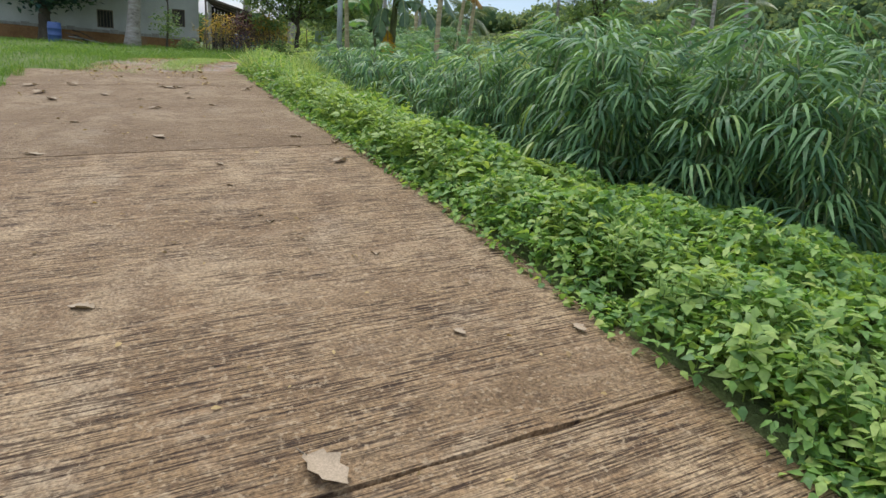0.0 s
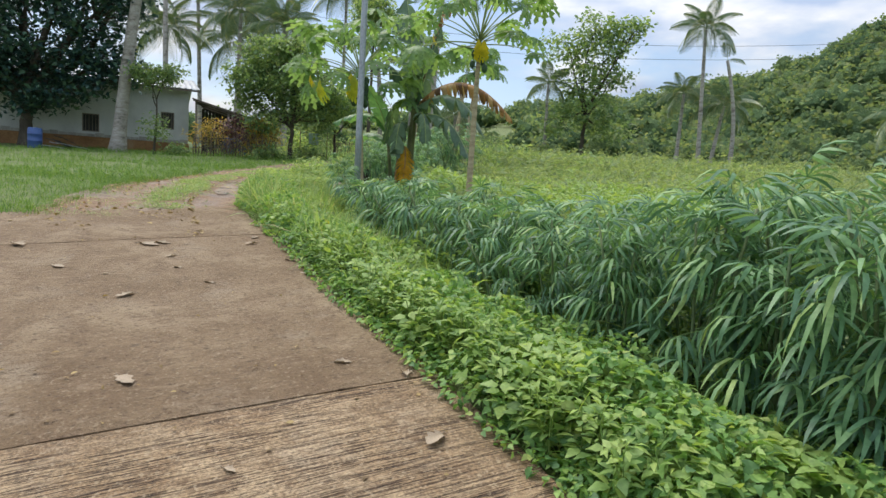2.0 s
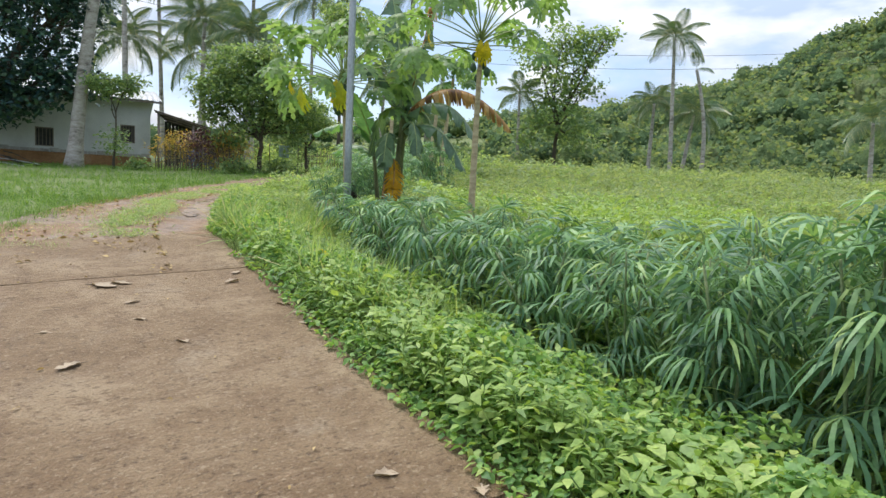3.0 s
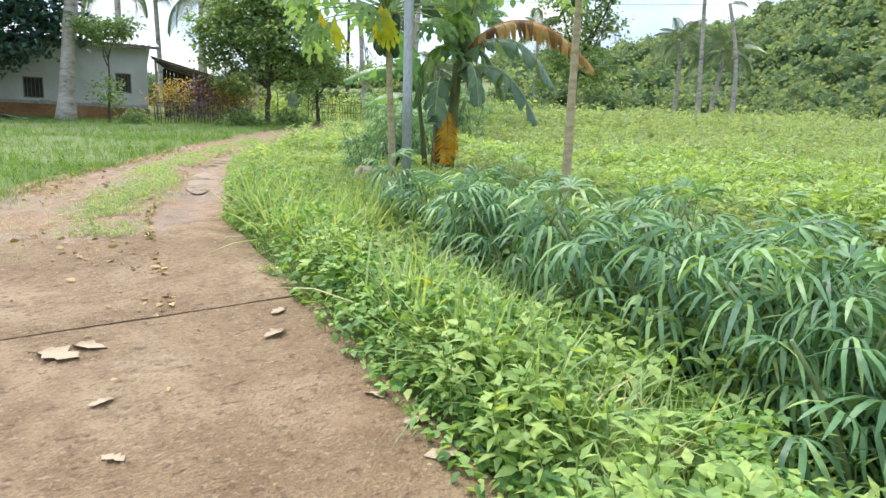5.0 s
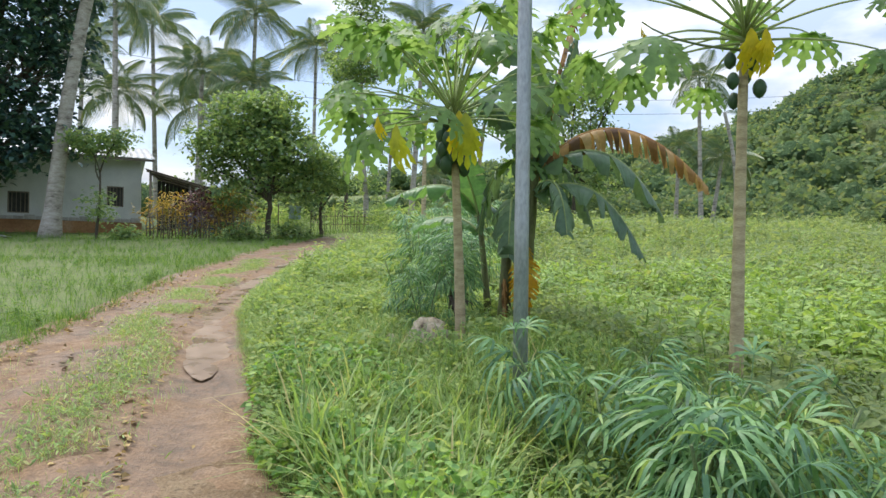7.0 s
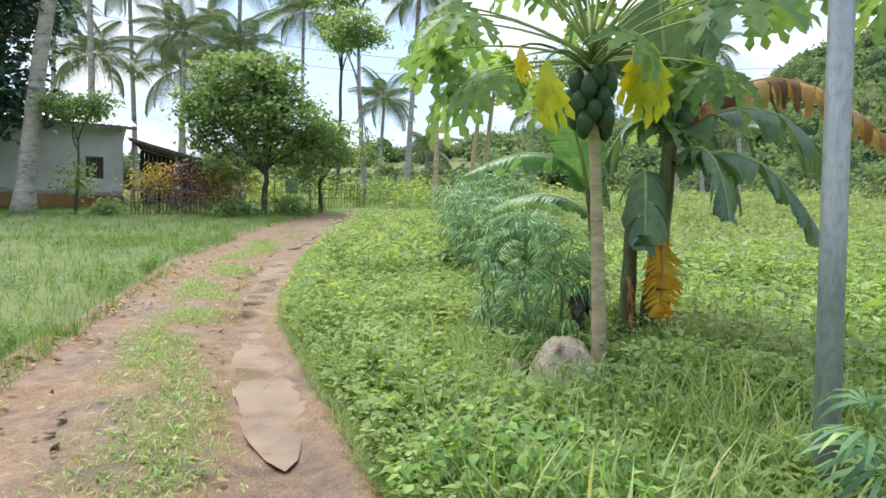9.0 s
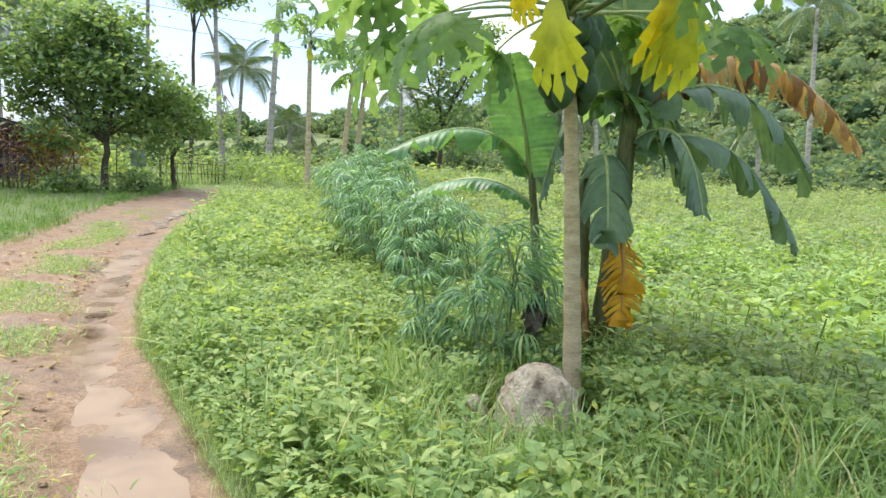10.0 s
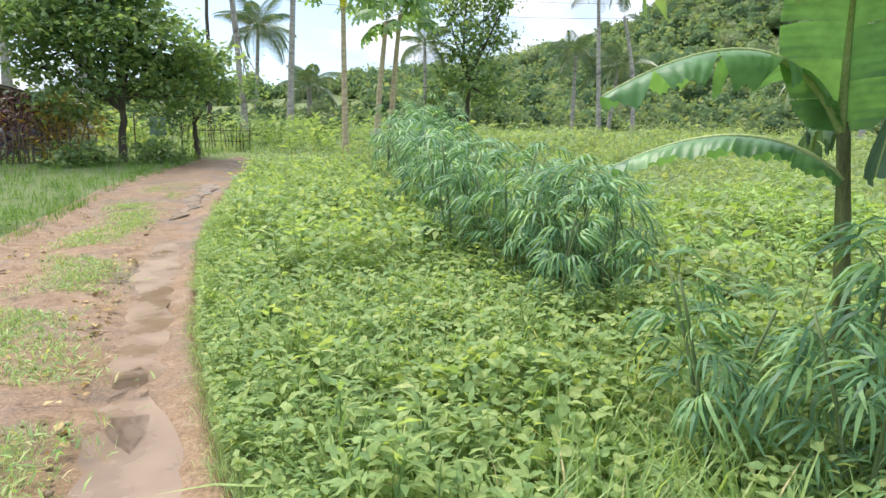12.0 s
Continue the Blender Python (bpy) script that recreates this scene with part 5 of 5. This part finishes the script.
leafy_tree("mango_tree", -20.6, 34.0, (0.0, 0, 2.6), [(0.6, 0, 5.4, 2.4, 0.7), (3.2, 0.3, 6.6, 1.9, 0.7), (2.4, 0.2, 4.0, 1.5, 0.55), (-2.2, -0.5, 4.6, 2.4, 0.7), (0.0, 0, 8.2, 2.6, 0.7), (3.4, 0.4, 8.8, 1.8, 0.7), (-3.5, 0, 7.6, 2.6, 0.7), (1.4, -0.2, 2.6, 1.2, 0.5), (3.6, 0.3, 4.6, 1.2, 0.6), (4.2, 0.5, 7.6, 1.5, 0.7), (4.3, 0.5, 9.8, 1.4, 0.7), (2.8, 0, 3.0, 1.0, 0.5), (4.7, 0.4, 3.7, 1.1, 0.6), (0.2, -0.2, 2.2, 1.0, 0.5), (-4.2, -0.6, 3.6, 2.2, 0.6), (2.9, 0.5, 10.6, 1.8, 0.6), (-1.0, 0.2, 10.8, 2.4, 0.7), (-0.8, -0.4, 3.6, 1.6, 0.6)], M_DARKTREE, 0.27, 22000, 0.35, "huge dark leafy tree overhanging the house", SIMPLE)
leafy_tree("young_tree", -13.95, 33.0, (0.1, 0, 2.6), [(0.0, 0, 3.6, 0.8, 0.5), (0.7, 0, 3.9, 0.6, 0.5), (-0.6, 0, 3.9, 0.6, 0.5), (0.1, 0, 1.3, 0.55, 0.9)], M_TREE, 0.17, 1900, 0.06, "thin young tree in front of the house")
leafy_tree("forest_tree", 13.9, 63.5, (0.4, 0, 6.0), [(0.8, 0, 13.2, 1.9, 0.6), (3.6, 0, 12.6, 1.9, 0.5), (-1.8, 0, 11.0, 2.0, 0.6), (1.6, 0, 10.6, 2.2, 0.6), (-0.6, 0, 8.2, 2.3, 0.7), (2.6, 0, 8.4, 1.7, 0.6), (0.2, 0, 5.4, 2.5, 0.7), (-2.2, 0, 4.0, 1.9, 0.7), (2.5, 0, 3.6, 2.0, 0.7), (4.8, 0, 13.4, 1.0, 0.5)], M_TREE, 0.4, 5200, 0.22, "tall airy tree at the field's edge", SIMPLE)
leafy_tree("thin_tree", -3.98, 43.9, (-0.45, 0, 8.5), [(-0.6, 0, 9.6, 1.2, 0.6), (-1.3, 0, 8.6, 0.8, 0.5), (0.4, 0, 9.0, 0.8, 0.6), (0.2, 0, 2.8, 0.6, 0.9)], M_TREE, 0.24, 2000, 0.16, "thin bare-trunked tree beyond the fence", bark=M_BARK)
leafy_tree("thin_tree", -6.0, 56.0, (0.2, 0, 12.0), [(0.2, 0, 14.5, 1.5, 0.9), (1.2, 0, 17.0, 1.6, 0.8), (2.2, 0, 15.2, 1.0, 0.7), (-0.8, 0, 12.2, 1.0, 0.7), (0.8, 0, 11, 0.9, 0.6)], M_TREE, 0.3, 3400, 0.15, "thin tall tree behind the palms")
leafy_tree("croton_shrub", -11.3, 33.4, (0, 0, 0.5), [(0, 0, 1.3, 0.55, 1.0), (-0.5, 0.1, 1.0, 0.45, 1.0), (0.4, 0, 0.8, 0.4, 1.0)], M_CROTON_Y, 0.2, 800, 0.04, "yellow-green croton shrub by the stick fence", LANCE, category="shrub")
leafy_tree("croton_shrub", -10.3, 33.7, (0, 0, 0.5), [(0, 0, 1.3, 0.6, 0.9), (0.6, 0.1, 1.1, 0.5, 0.9), (-0.3, 0, 0.6, 0.4, 1.0)], M_CROTON_R, 0.2, 1100, 0.04, "dark red croton shrub by the stick fence", LANCE, category="shrub")
leafy_tree("croton_shrub", -9.2, 33.6, (0, 0, 0.5), [(0, 0, 1.45, 0.6, 0.8), (0.4, 0.1, 0.9, 0.6, 1.0), (-0.3, 0, 0.6, 0.5, 1.0)], M_CROTON_Y, 0.2, 1200, 0.04, "golden yellow croton shrub by the stick fence", LANCE, category="shrub")
for bx, by, s in ((-12.5, 32.0, 0.35), (-8.4, 32.2, 0.5), (-6.6, 33.0, 0.5), (-3.2, 43.0, 1.1), (-2.4, 46.5, 1.2), (1.6, 41.0, 1.3), (3.6, 44.0, 1.5)):
    leafy_tree("bush", bx, by, (0, 0, 0.3 * s), [(0, 0, 0.7 * s, 0.9 * s, 0.7), (0.8 * s, 0, 0.5 * s, 0.7 * s, 0.7), (-0.8 * s, 0.1, 0.5 * s, 0.7 * s, 0.7)], M_TREE, 0.15, 650, 0.04, "low green leafy bush in the grass", category="bush")

# leaning grey palm before the house, and the palms behind
coconut_palm(-16.0, 33.6, 16.0, (1.95, 0.0), 0.30, 20, 3.6, label="leaning thick grey coconut palm before the house", bend=-0.25)
for x, y, top, lean, r, fr, size, swing in (
        (-21.2, 59.6, 20.8, (-0.5, 0), 0.2, 20, 3.6, 0.3), (-15.9, 52.0, 14.9, (0.3, 0), 0.2, 22, 3.4, 1.1), (-11.4, 49.0, 13.3, (-0.2, 0), 0.2, 24, 3.5, 2.0), (-9.9, 67.4, 21.8, (0.2, 0), 0.2, 20, 3.9, 0.7),
        (-22.1, 54.0, 13.9, (0.1, 0), 0.2, 18, 3.6, 1.7), (-20.6, 50.6, 19.5, (-0.2, 0), 0.22, 20, 4.0, 2.6), (-13.3, 56.0, 20.5, (0.4, 0), 0.2, 20, 4.0, 0.1), (-17.8, 60.0, 14.5, (-0.3, 0), 0.2, 18, 4.0, 1.2),
        (-26.5, 58.0, 18.5, (0.3, 0), 0.2, 20, 4.0, 2.9), (-1.0, 57.8, 20.5, (0.9, 0), 0.24, 20, 4.0, 0.6), (2.0, 72.5, 10.6, (0, 0), 0.3, 18, 3.6, 1.0), (-3.0, 66, 14.0, (0.5, 0), 0.2, 18, 3.8, 1.9),
        (23.0, 57.6, 17.4, (-0.3, 0), 0.2, 16, 3.2, 0.9), (22.0, 60.2, 12.2, (0.3, 0), 0.2, 16, 3.0, 2.2), (24.6, 59.1, 11.2, (1.0, 0), 0.2, 18, 3.4, 1.4), (34.6, 48.5, 9.5, (-0.1, 0), 0.2, 16, 3.0, 2.8),
        (10.4, 63.6, 13.0, (0, 0), 0.18, 14, 3.0, 0.4), (37.4, 46.7, 18.5, (0.2, 0), 0.2, 16, 3.2, 1.6)):
    coconut_palm(x, y, top, lean, r, fr, size, swing=swing)
coconut_palm(25.3, 56.6, 14.6, (-0.9, 0), 0.2, 2, 2.2, label="dead palm trunk with a broken top", bend=0.5, swing=2.4)


# ---- woods on the hills ----
def crown_shape():
    """A lumpy tree top of radius 1, wider than tall."""
    seed = rng.uniform(0, 50)
    rows = []
    for i in range(8):
        a = -1.15 + (np.pi / 2 + 1.15) * i / 7
        row = []
        for j in range(12):
            b = 2 * np.pi * (j % 11) / 11
            p = Vector((np.cos(a) * np.cos(b), np.cos(a) * np.sin(b), np.sin(a)))
            k = 1 + 0.45 * noise.noise(p * 1.7 + Vector((seed, 0, 0))) + 0.5 * noise.noise(p * 4.0 + Vector((0, seed, 0)))
            row.append(p * k)
        rows.append([tuple(q) for q in row])
    return sheet(rows)


def far_woods():
    shapes = [crown_shape() for _ in range(7)]
    solid, chips = [], []
    for n, r0, r1, a0, a1, c, per, leaf in ((620, 72, 100, 9, 68, (0.9, 2.2), 110, (0.3, 0.7)), (2000, 100, 225, 8, 68, (1.2, 3.2), 100, (0.45, 1.1)), (420, 150, 280, -14, 14, (1.6, 3.4), 90, (0.5, 1.2)), (190, 60, 110, -14, 9, (0.7, 1.5), 150, (0.2, 0.5)), (260, 70, 140, -40, -12, (1.0, 2.0), 60, (0.4, 0.8)), (320, 66, 74, 14, 62, (0.6, 1.3), 80, (0.25, 0.5))):
        a = np.radians(rng.uniform(a0, a1, n))
        r = np.sqrt(rng.uniform(r0 ** 2, r1 ** 2, n))
        x, y, rad = np.sin(a) * r, np.cos(a) * r, rng.uniform(*c, n)
        z = land(x, y) + rad * rng.uniform(0.25, 1.15, n)
        for k, shape in enumerate(shapes):
            q = slice(k, None, len(shapes))
            m = len(x[q])
            solid.append(spread(shape, np.stack([x, y, z], -1)[q], rng.uniform(0, 6.28, m), rng.normal(0, 0.2, m), rng.normal(0, 0.2, m), 0.72 * rad[q]))
        d = rng.normal(0, 1, (n * per, 3))
        d /= np.linalg.norm(d, axis=1)[:, None]
        d[:, 2] = np.abs(d[:, 2]) * 1.15 - 0.2
        bulge = 1 + 0.35 * np.sin(d[:, 0] * 5 + np.repeat(x, per)) * np.sin(d[:, 1] * 5 + np.repeat(y, per))
        pos = np.repeat(np.stack([x, y, z], -1), per, 0) + d * (np.repeat(rad, per) * bulge * rng.uniform(0.62, 1.15, n * per))[:, None]
        chips.append(leaves_at(SPRAY, pos, leaf, (-1.1, 0.6), 0.7))
    stuff("hill_forest", solid, M_CANOPY, "dense green forest covering the hillside", "forest")
    stuff("hill_forest_leaves", chips, M_FOREST, "loose leafy outlines of the hillside forest", "forest")


far_woods()


# ---- house ----
def house():
    ox, oy, oz = -14.5, 38.75, 3.2
    turn = math.degrees(math.atan2(-0.417, -0.909)) - 180
    e = empty("house", (ox, oy, oz), "white plastered house with tin roof and soiled foundation", "house", turn=turn)
    # local: -x along the front, +y to the back
    L, D, H0, H1 = 13.0, 6.5, 1.0, 3.9
    w1, w2 = (-5.25, -4.45), (-1.45, -0.75)
    sill, head = 1.15, 2.1
    bm = bmesh.new()
    spans = [(-L, w1[0]), (w1[1], w2[0]), (w2[1], 0)]
    for a, b in spans:
        box(bm, a, b, 0, 0.15, H0, H1)
    for (a, b), lo, hi in ((w1, sill, head), (w2, sill + 0.45, head + 0.45)):
        box(bm, a, b, 0, 0.15, H0, lo)
        box(bm, a, b, 0, 0.15, hi, H1)
    bmesh.ops.remove_doubles(bm, verts=bm.verts, dist=0.002)
    part("wall", bm, M_WALL, e, "white plastered front wall")
    for q in ((-0.15, 0, 0.15, D), (-L, -L + 0.15, 0.15, D), (-L, 0, D, D + 0.15)):
        part("wall", box(bmesh.new(), *q, H0, H1), M_WALL, e, "white plastered wall")
    bm = bmesh.new()
    box(bm, -L - 0.04, 0.04, -0.05, D + 0.2, -0.6, H0 - 0.12, 0.02)
    part("foundation", bm, M_FOUND, e, "orange-brown soiled foundation")
    for i in range(30):
        bm = bmesh.new()
        x = -0.03 - i * 0.42
        box(bm, x - 0.40, x, -0.07, 0.02, H0 - 0.12 + 0.004, H0 + (0.03 if i % 5 else 0.09), 0.008)
        part("block", bm, M_BLOCK, e)
    for (a, b), lo, hi in ((w1, sill, head), (w2, sill + 0.45, head + 0.45)):
        bm = bmesh.new()
        for q in ((a, a + 0.05, lo, hi), (b - 0.05, b, lo, hi), (a + 0.05, b - 0.05, lo, lo + 0.05), (a + 0.05, b - 0.05, hi - 0.05, hi)):
            box(bm, q[0], q[1], 0.02, 0.1, q[2], q[3])
        win = part("window", bm, M_WOOD, e, "dark wooden window frame")
        # panel behind the bars, with the room's dimness as its colour
        bm = bmesh.new()
        box(bm, a + 0.05, b - 0.05, 0.09, 0.12, lo + 0.05, hi - 0.05)
        part("shutter", bm, M_DARK, win)
        for i in range(1, 5):
            bm = bmesh.new()
            x = a + (b - a) * i / 5
            box(bm, x - 0.012, x + 0.012, 0.03, 0.05, lo + 0.05, hi - 0.05)
            part("bar", bm, M_WOOD, win)
    # corrugated roof, two slopes
    for y0, y1, z0, z1 in ((-0.7, D / 2, H1 - 0.02, H1 + 1.0), (D / 2, D + 0.8, H1 + 1.0, H1 - 0.02)):
        xs = np.arange(-L - 0.5, 0.6, 0.075)
        wave = 0.02 * np.sin(np.arange(len(xs)) * np.pi / 2)
        upper = [[(x, y0, z0 + w) for x, w in zip(xs, wave)], [(x, y1, z1 + w) for x, w in zip(xs, wave)]]
        lower = [[(x, y, z - 0.012) for x, y, z in r] for r in upper][::-1]
        v, f = sheet(upper + lower + upper[:1])
        child("roof", mesh_from("roof", v, f, M_TIN, False), e, "pale corrugated tin roof sheet")
    bm = bmesh.new()
    box(bm, -L - 0.45, 0.5, -0.66, -0.62, H1 - 0.16, H1 - 0.05)
    part("fascia", bm, M_WOOD, e)


house()


def lean_to():
    """Shed roof falling away from the house wall, on posts, open to the front, with rafters under it."""
    ox, oy, oz = -14.3, 39.0, 3.4
    e = empty("lean_to_shed", (ox, oy, oz), "dark open lean-to shed with low rusty roof", "shed", turn=12)

    def height(x):
        return 3.15 - 0.27 * x

    ys = np.arange(-1.5, 4.0, 0.075)
    wave = 0.02 * np.sin(np.arange(len(ys)) * np.pi / 2)
    up = [[(x, y, height(x) + w) for y, w in zip(ys, wave)] for x in (0.1, 4.0)]
    low = [[(x, y, z - 0.015) for x, y, z in r] for r in up][::-1]
    v, f = sheet(up + low + up[:1])
    child("roof", mesh_from("roof", v, f, M_RUST, False), e, "dark rusty corrugated roof")
    for y in (-1.4, 0.2, 1.9, 3.6):
        v, f = tube([(0.15, y, height(0.15) - 0.08), (3.95, y, height(3.95) - 0.08)], 0.045, 6)
        child("rafter", mesh_from("rafter", v, f, M_WOOD), e)
    for x, y in ((0.3, -1.3), (2.0, -1.3), (3.8, -1.3), (3.8, 3.6)):
        v, f = tube([(x, y, -0.4), (x + 0.02, y, 1.2), (x, y, height(x) - 0.1)], 0.06, 7)
        child("post", mesh_from("post", v, f, M_WOOD), e)
    # added back wall of dark boards, standing in for the shade under the roof
    for i in range(20):
        x = 0.12 + i * 0.19
        part("shade_board", box(bmesh.new(), x, x + 0.17, 2.4, 2.44, -0.3, height(x) - 0.12), M_DARK, e)


lean_to()


def stick_fence(x0, y0, x1, y1, count, tall, label):
    e = empty("stick_fence", (x0, y0, float(land(x0, y0))), label, "fence")
    zb = float(land(x0, y0))
    for i in range(count):
        t = i / (count - 1)
        x, y = x0 + (x1 - x0) * t + rng.normal(0, 0.03), y0 + (y1 - y0) * t + rng.normal(0, 0.04)
        z = float(land(x, y)) - zb
        h = tall * rng.uniform(0.7, 1.15)
        v, f = tube([(x - x0, y - y0, z - 0.1), (x - x0 + rng.normal(0, 0.03), y - y0, z + h * 0.5), (x - x0 + rng.normal(0, 0.06), y - y0 + rng.normal(0, 0.05), z + h)], (0.025, 0.022, 0.015), 6)
        child("stick", mesh_from("stick", v, f, M_STICK), e)
    for k in (0.35, 0.75):
        z1 = float(land(x1, y1)) - zb
        v, f = tube([(0, 0.03, tall * k), ((x1 - x0) / 2, (y1 - y0) / 2 + 0.04, z1 / 2 + tall * k + 0.03), (x1 - x0, y1 - y0 + 0.03, z1 + tall * k)], 0.018, 6)
        child("rail", mesh_from("rail", v, f, M_STICK), e)


stick_fence(-12.1, 32.9, -8.3, 33.2, 30, 1.1, "fence of thin upright dry sticks by shrubs")
stick_fence(-6.3, 38.2, -3.9, 39.0, 18, 1.0, "rough fence of thin dry sticks")


def water_drum(x, y):
    e = empty("plastic_drum", (x, y, float(land(x, y))), "blue plastic drum behind the stick fence", "drum")
    prof = ((0.02, 0), (0.27, 0), (0.29, 0.05), (0.29, 0.3), (0.31, 0.32), (0.29, 0.34), (0.29, 0.6), (0.31, 0.62), (0.29, 0.64), (0.28, 0.86), (0.25, 0.9), (0.02, 0.88))
    w = np.linspace(0, 2 * np.pi, 19)
    v, f = sheet([[(r * np.cos(b), r * np.sin(b), z) for b in w] for r, z in prof])
    child("body", mesh_from("body", v, f, M_BLUE), e)
    v, f = tube([(0.1, 0, 0.88), (0.1, 0, 0.93)], 0.04, 10)
    child("bung", mesh_from("bung", v, f, M_DARK), e)


water_drum(-11.4, 36.2)
water_drum(-10.7, 36.4)
water_drum(-18.3, 30.9)


def scrap_sheets(x, y):
    """Old roofing sheets in a loose, tilted heap."""
    e = empty("scrap_sheet_pile", (x, y, float(land(x, y))), "heap of old grey corrugated roofing sheets", "scrap")
    for k in range(4):
        xs = np.arange(0, 1.5, 0.06)
        w = 0.015 * np.sin(np.arange(len(xs)) * np.pi / 2)
        up = [[(q - 0.75, s, 0.06 + 0.07 * k + 0.22 * np.cos(q * 1.9) * (k % 2 + 0.4) + d) for q, d in zip(xs, w)] for s in (-0.4, 0.4)]
        low = [[(a, b, c - 0.01) for a, b, c in r] for r in up][::-1]
        v, f = sheet(up + low + up[:1])
        child("sheet", mesh_from("sheet", v, f, M_RUST if k % 2 else M_TIN, False), e, m=pose(0.12 * k, 0.05 * k, 0, 0, 0, 9 * k))


scrap_sheets(-17.1, 31.0)


def hung_cloth(x, y):
    z = float(land(x, y))
    e = empty("washing_line", (x, y, z), "pale blue cloth hung on a low line", "laundry")
    for dx in (-0.7, 0.7):
        v, f = tube([(dx, 0, -0.1), (dx, 0, 1.35)], 0.025, 6)
        child("post", mesh_from("post", v, f, M_STICK), e)
    v, f = tube(bez((-0.7, 0, 1.3), (0, 0, 1.24), (0.7, 0, 1.3), 6), 0.006, 4)
    child("line", mesh_from("line", v, f, M_CABLE), e)
    a = [[(s, 0.03 * np.sin(s * 11 + k * 2), 1.27 - k * 0.6) for s in np.linspace(-0.25, 0.25, 14)] for k in np.linspace(0, 1, 6)]
    b = [[(s, y0 + 0.008, z0) for s, y0, z0 in r] for r in a][::-1]
    v, f = sheet(a + b + a[:1])
    child("cloth", mesh_from("cloth", v, f, M_PALEBLUE), e, "pale blue cloth")


hung_cloth(-6.85, 35.6)


def cable(points, r, label):
    v, f = tube(points, r, 5)
    tagged(new("overhead_cable", mesh_from("overhead_cable", v, f, M_CABLE)), label, "cable", "overhead cables")


cable(bez((-40, 62, 22), (5, 70, 13.5), (70, 72, 24), 30), 0.02, "thin overhead cable across the valley")
cable(bez((-40, 62.5, 20.5), (5, 70.5, 12.3), (70, 72.5, 22.6), 30), 0.02, "thin overhead cable across the valley")


# ---- litter on the concrete ----
def fallen_leaf(x, y, size, turn, curl):
    rows = []
    for t, w in ((0, 0.1), (0.15, 0.7), (0.27, 0.5), (0.45, 1.1), (0.56, 0.65), (0.72, 0.8), (0.88, 0.3), (1.0, 0.03)):
        j = rng.uniform(0.8, 1.2)
        rows.append([(-w * 0.3 * j, t, curl * w * 0.12 + 0.05 * np.sin(t * 6)), (-w * 0.15, t, 0.02), (0, t, 0.03 * np.sin(t * 3)), (w * 0.15, t, 0.02), (w * 0.3 * j, t, curl * w * 0.14 + 0.05 * np.cos(t * 5))])
    v, f = sheet(rows)
    e = empty("fallen_leaf", (x, y, float(level(y)) + 0.015), "curled dry brown leaf lying on the road", "leaf", "fallen leaves on the road", turn)
    e.scale = (size, size, size)
    child("blade", mesh_from("blade", v, f, M_DRYLEAF), e)
    v, f = tube([(0, 0, 0.01), (0.02, -0.15, 0.02), (0.0, -0.28, 0.01)], 0.012, 5)
    child("stalk", mesh_from("stalk", v, f, M_STICK), e)


for x, y, s in ((-2.41, 5.4, 0.16), (-1.34, 5.68, 0.11), (-0.92, 5.55, 0.11), (-0.74, 4.95, 0.14), (-1.63, 4.64, 0.07), (-3.48, 8.37, 0.16), (-2.95, 6.75, 0.14), (-1.87, 7.79, 0.14), (-2.61, 8.85, 0.12), (-4.65, 8.07, 0.2), (-3.4, 7.2, 0.12), (-2.5, 7.1, 0.13), (-3.1, 7.9, 0.1), (-2.9, 7.5, 0.1), (-3.9, 7.4, 0.15), (-1.75, 7.55, 0.16), (0.62, 2.6, 0.09), (-0.35, 1.72, 0.2), (-0.95, 3.55, 0.1), (-1.4, 2.5, 0.12), (-0.3, 3.2, 0.1), (-2.55, 8.55, 0.13), (-3.6, 8.3, 0.22), (-2.05, 7.9, 0.15), (-1.35, 4.15, 0.08), (0.1, 2.5, 0.07), (1.0, 1.6, 0.14), (-3.3, 5.7, 0.13), (-4.2, 6.9, 0.18), (-4.5, 7.3, 0.2), (-4.9, 7.8, 0.2), (-3.0, 4.6, 0.14), (-2.4, 3.2, 0.15), (-2.9, 4.0, 0.16)):
    fallen_leaf(x, y, s, rng.uniform(0, 360), rng.uniform(0.3, 1.3))
n = 260
ly = rng.uniform(0.5, 11.5, n)
lx = right_edge(ly) - rng.uniform(0.1, 3.2, n)
stuff("leaf_crumbs", [leaves_at(OVAL, np.stack([lx, ly, level(ly) + 0.022], -1), (0.012, 0.04), (-0.2, 0.4), 0.5)], M_LITTER, "crumbs of dry leaves scattered on the road", "litter")


def yellow_weed(x, y, tall):
    e = empty("weed_stalk", (x, y, float(land(x, y)) - 0.02), "weed stalk with one bright yellow withered leaf", "weed")
    child("stalk", mesh_from("stalk", *tube([(0, 0, 0), (0.02, 0.01, tall * 0.6), (0, 0, tall)], (0.006, 0.005, 0.003), 5), M_STEM), e)
    v, f = spread(HEART, np.array([[0, 0, tall]]), np.array([-0.7]), np.array([-0.7]), np.array([0.2]), np.array([0.11]))
    child("leaf", mesh_from("leaf", v, f, M_YELLOW), e, "bright yellow leaf")


yellow_weed(-1.88, 8.51, 0.35)
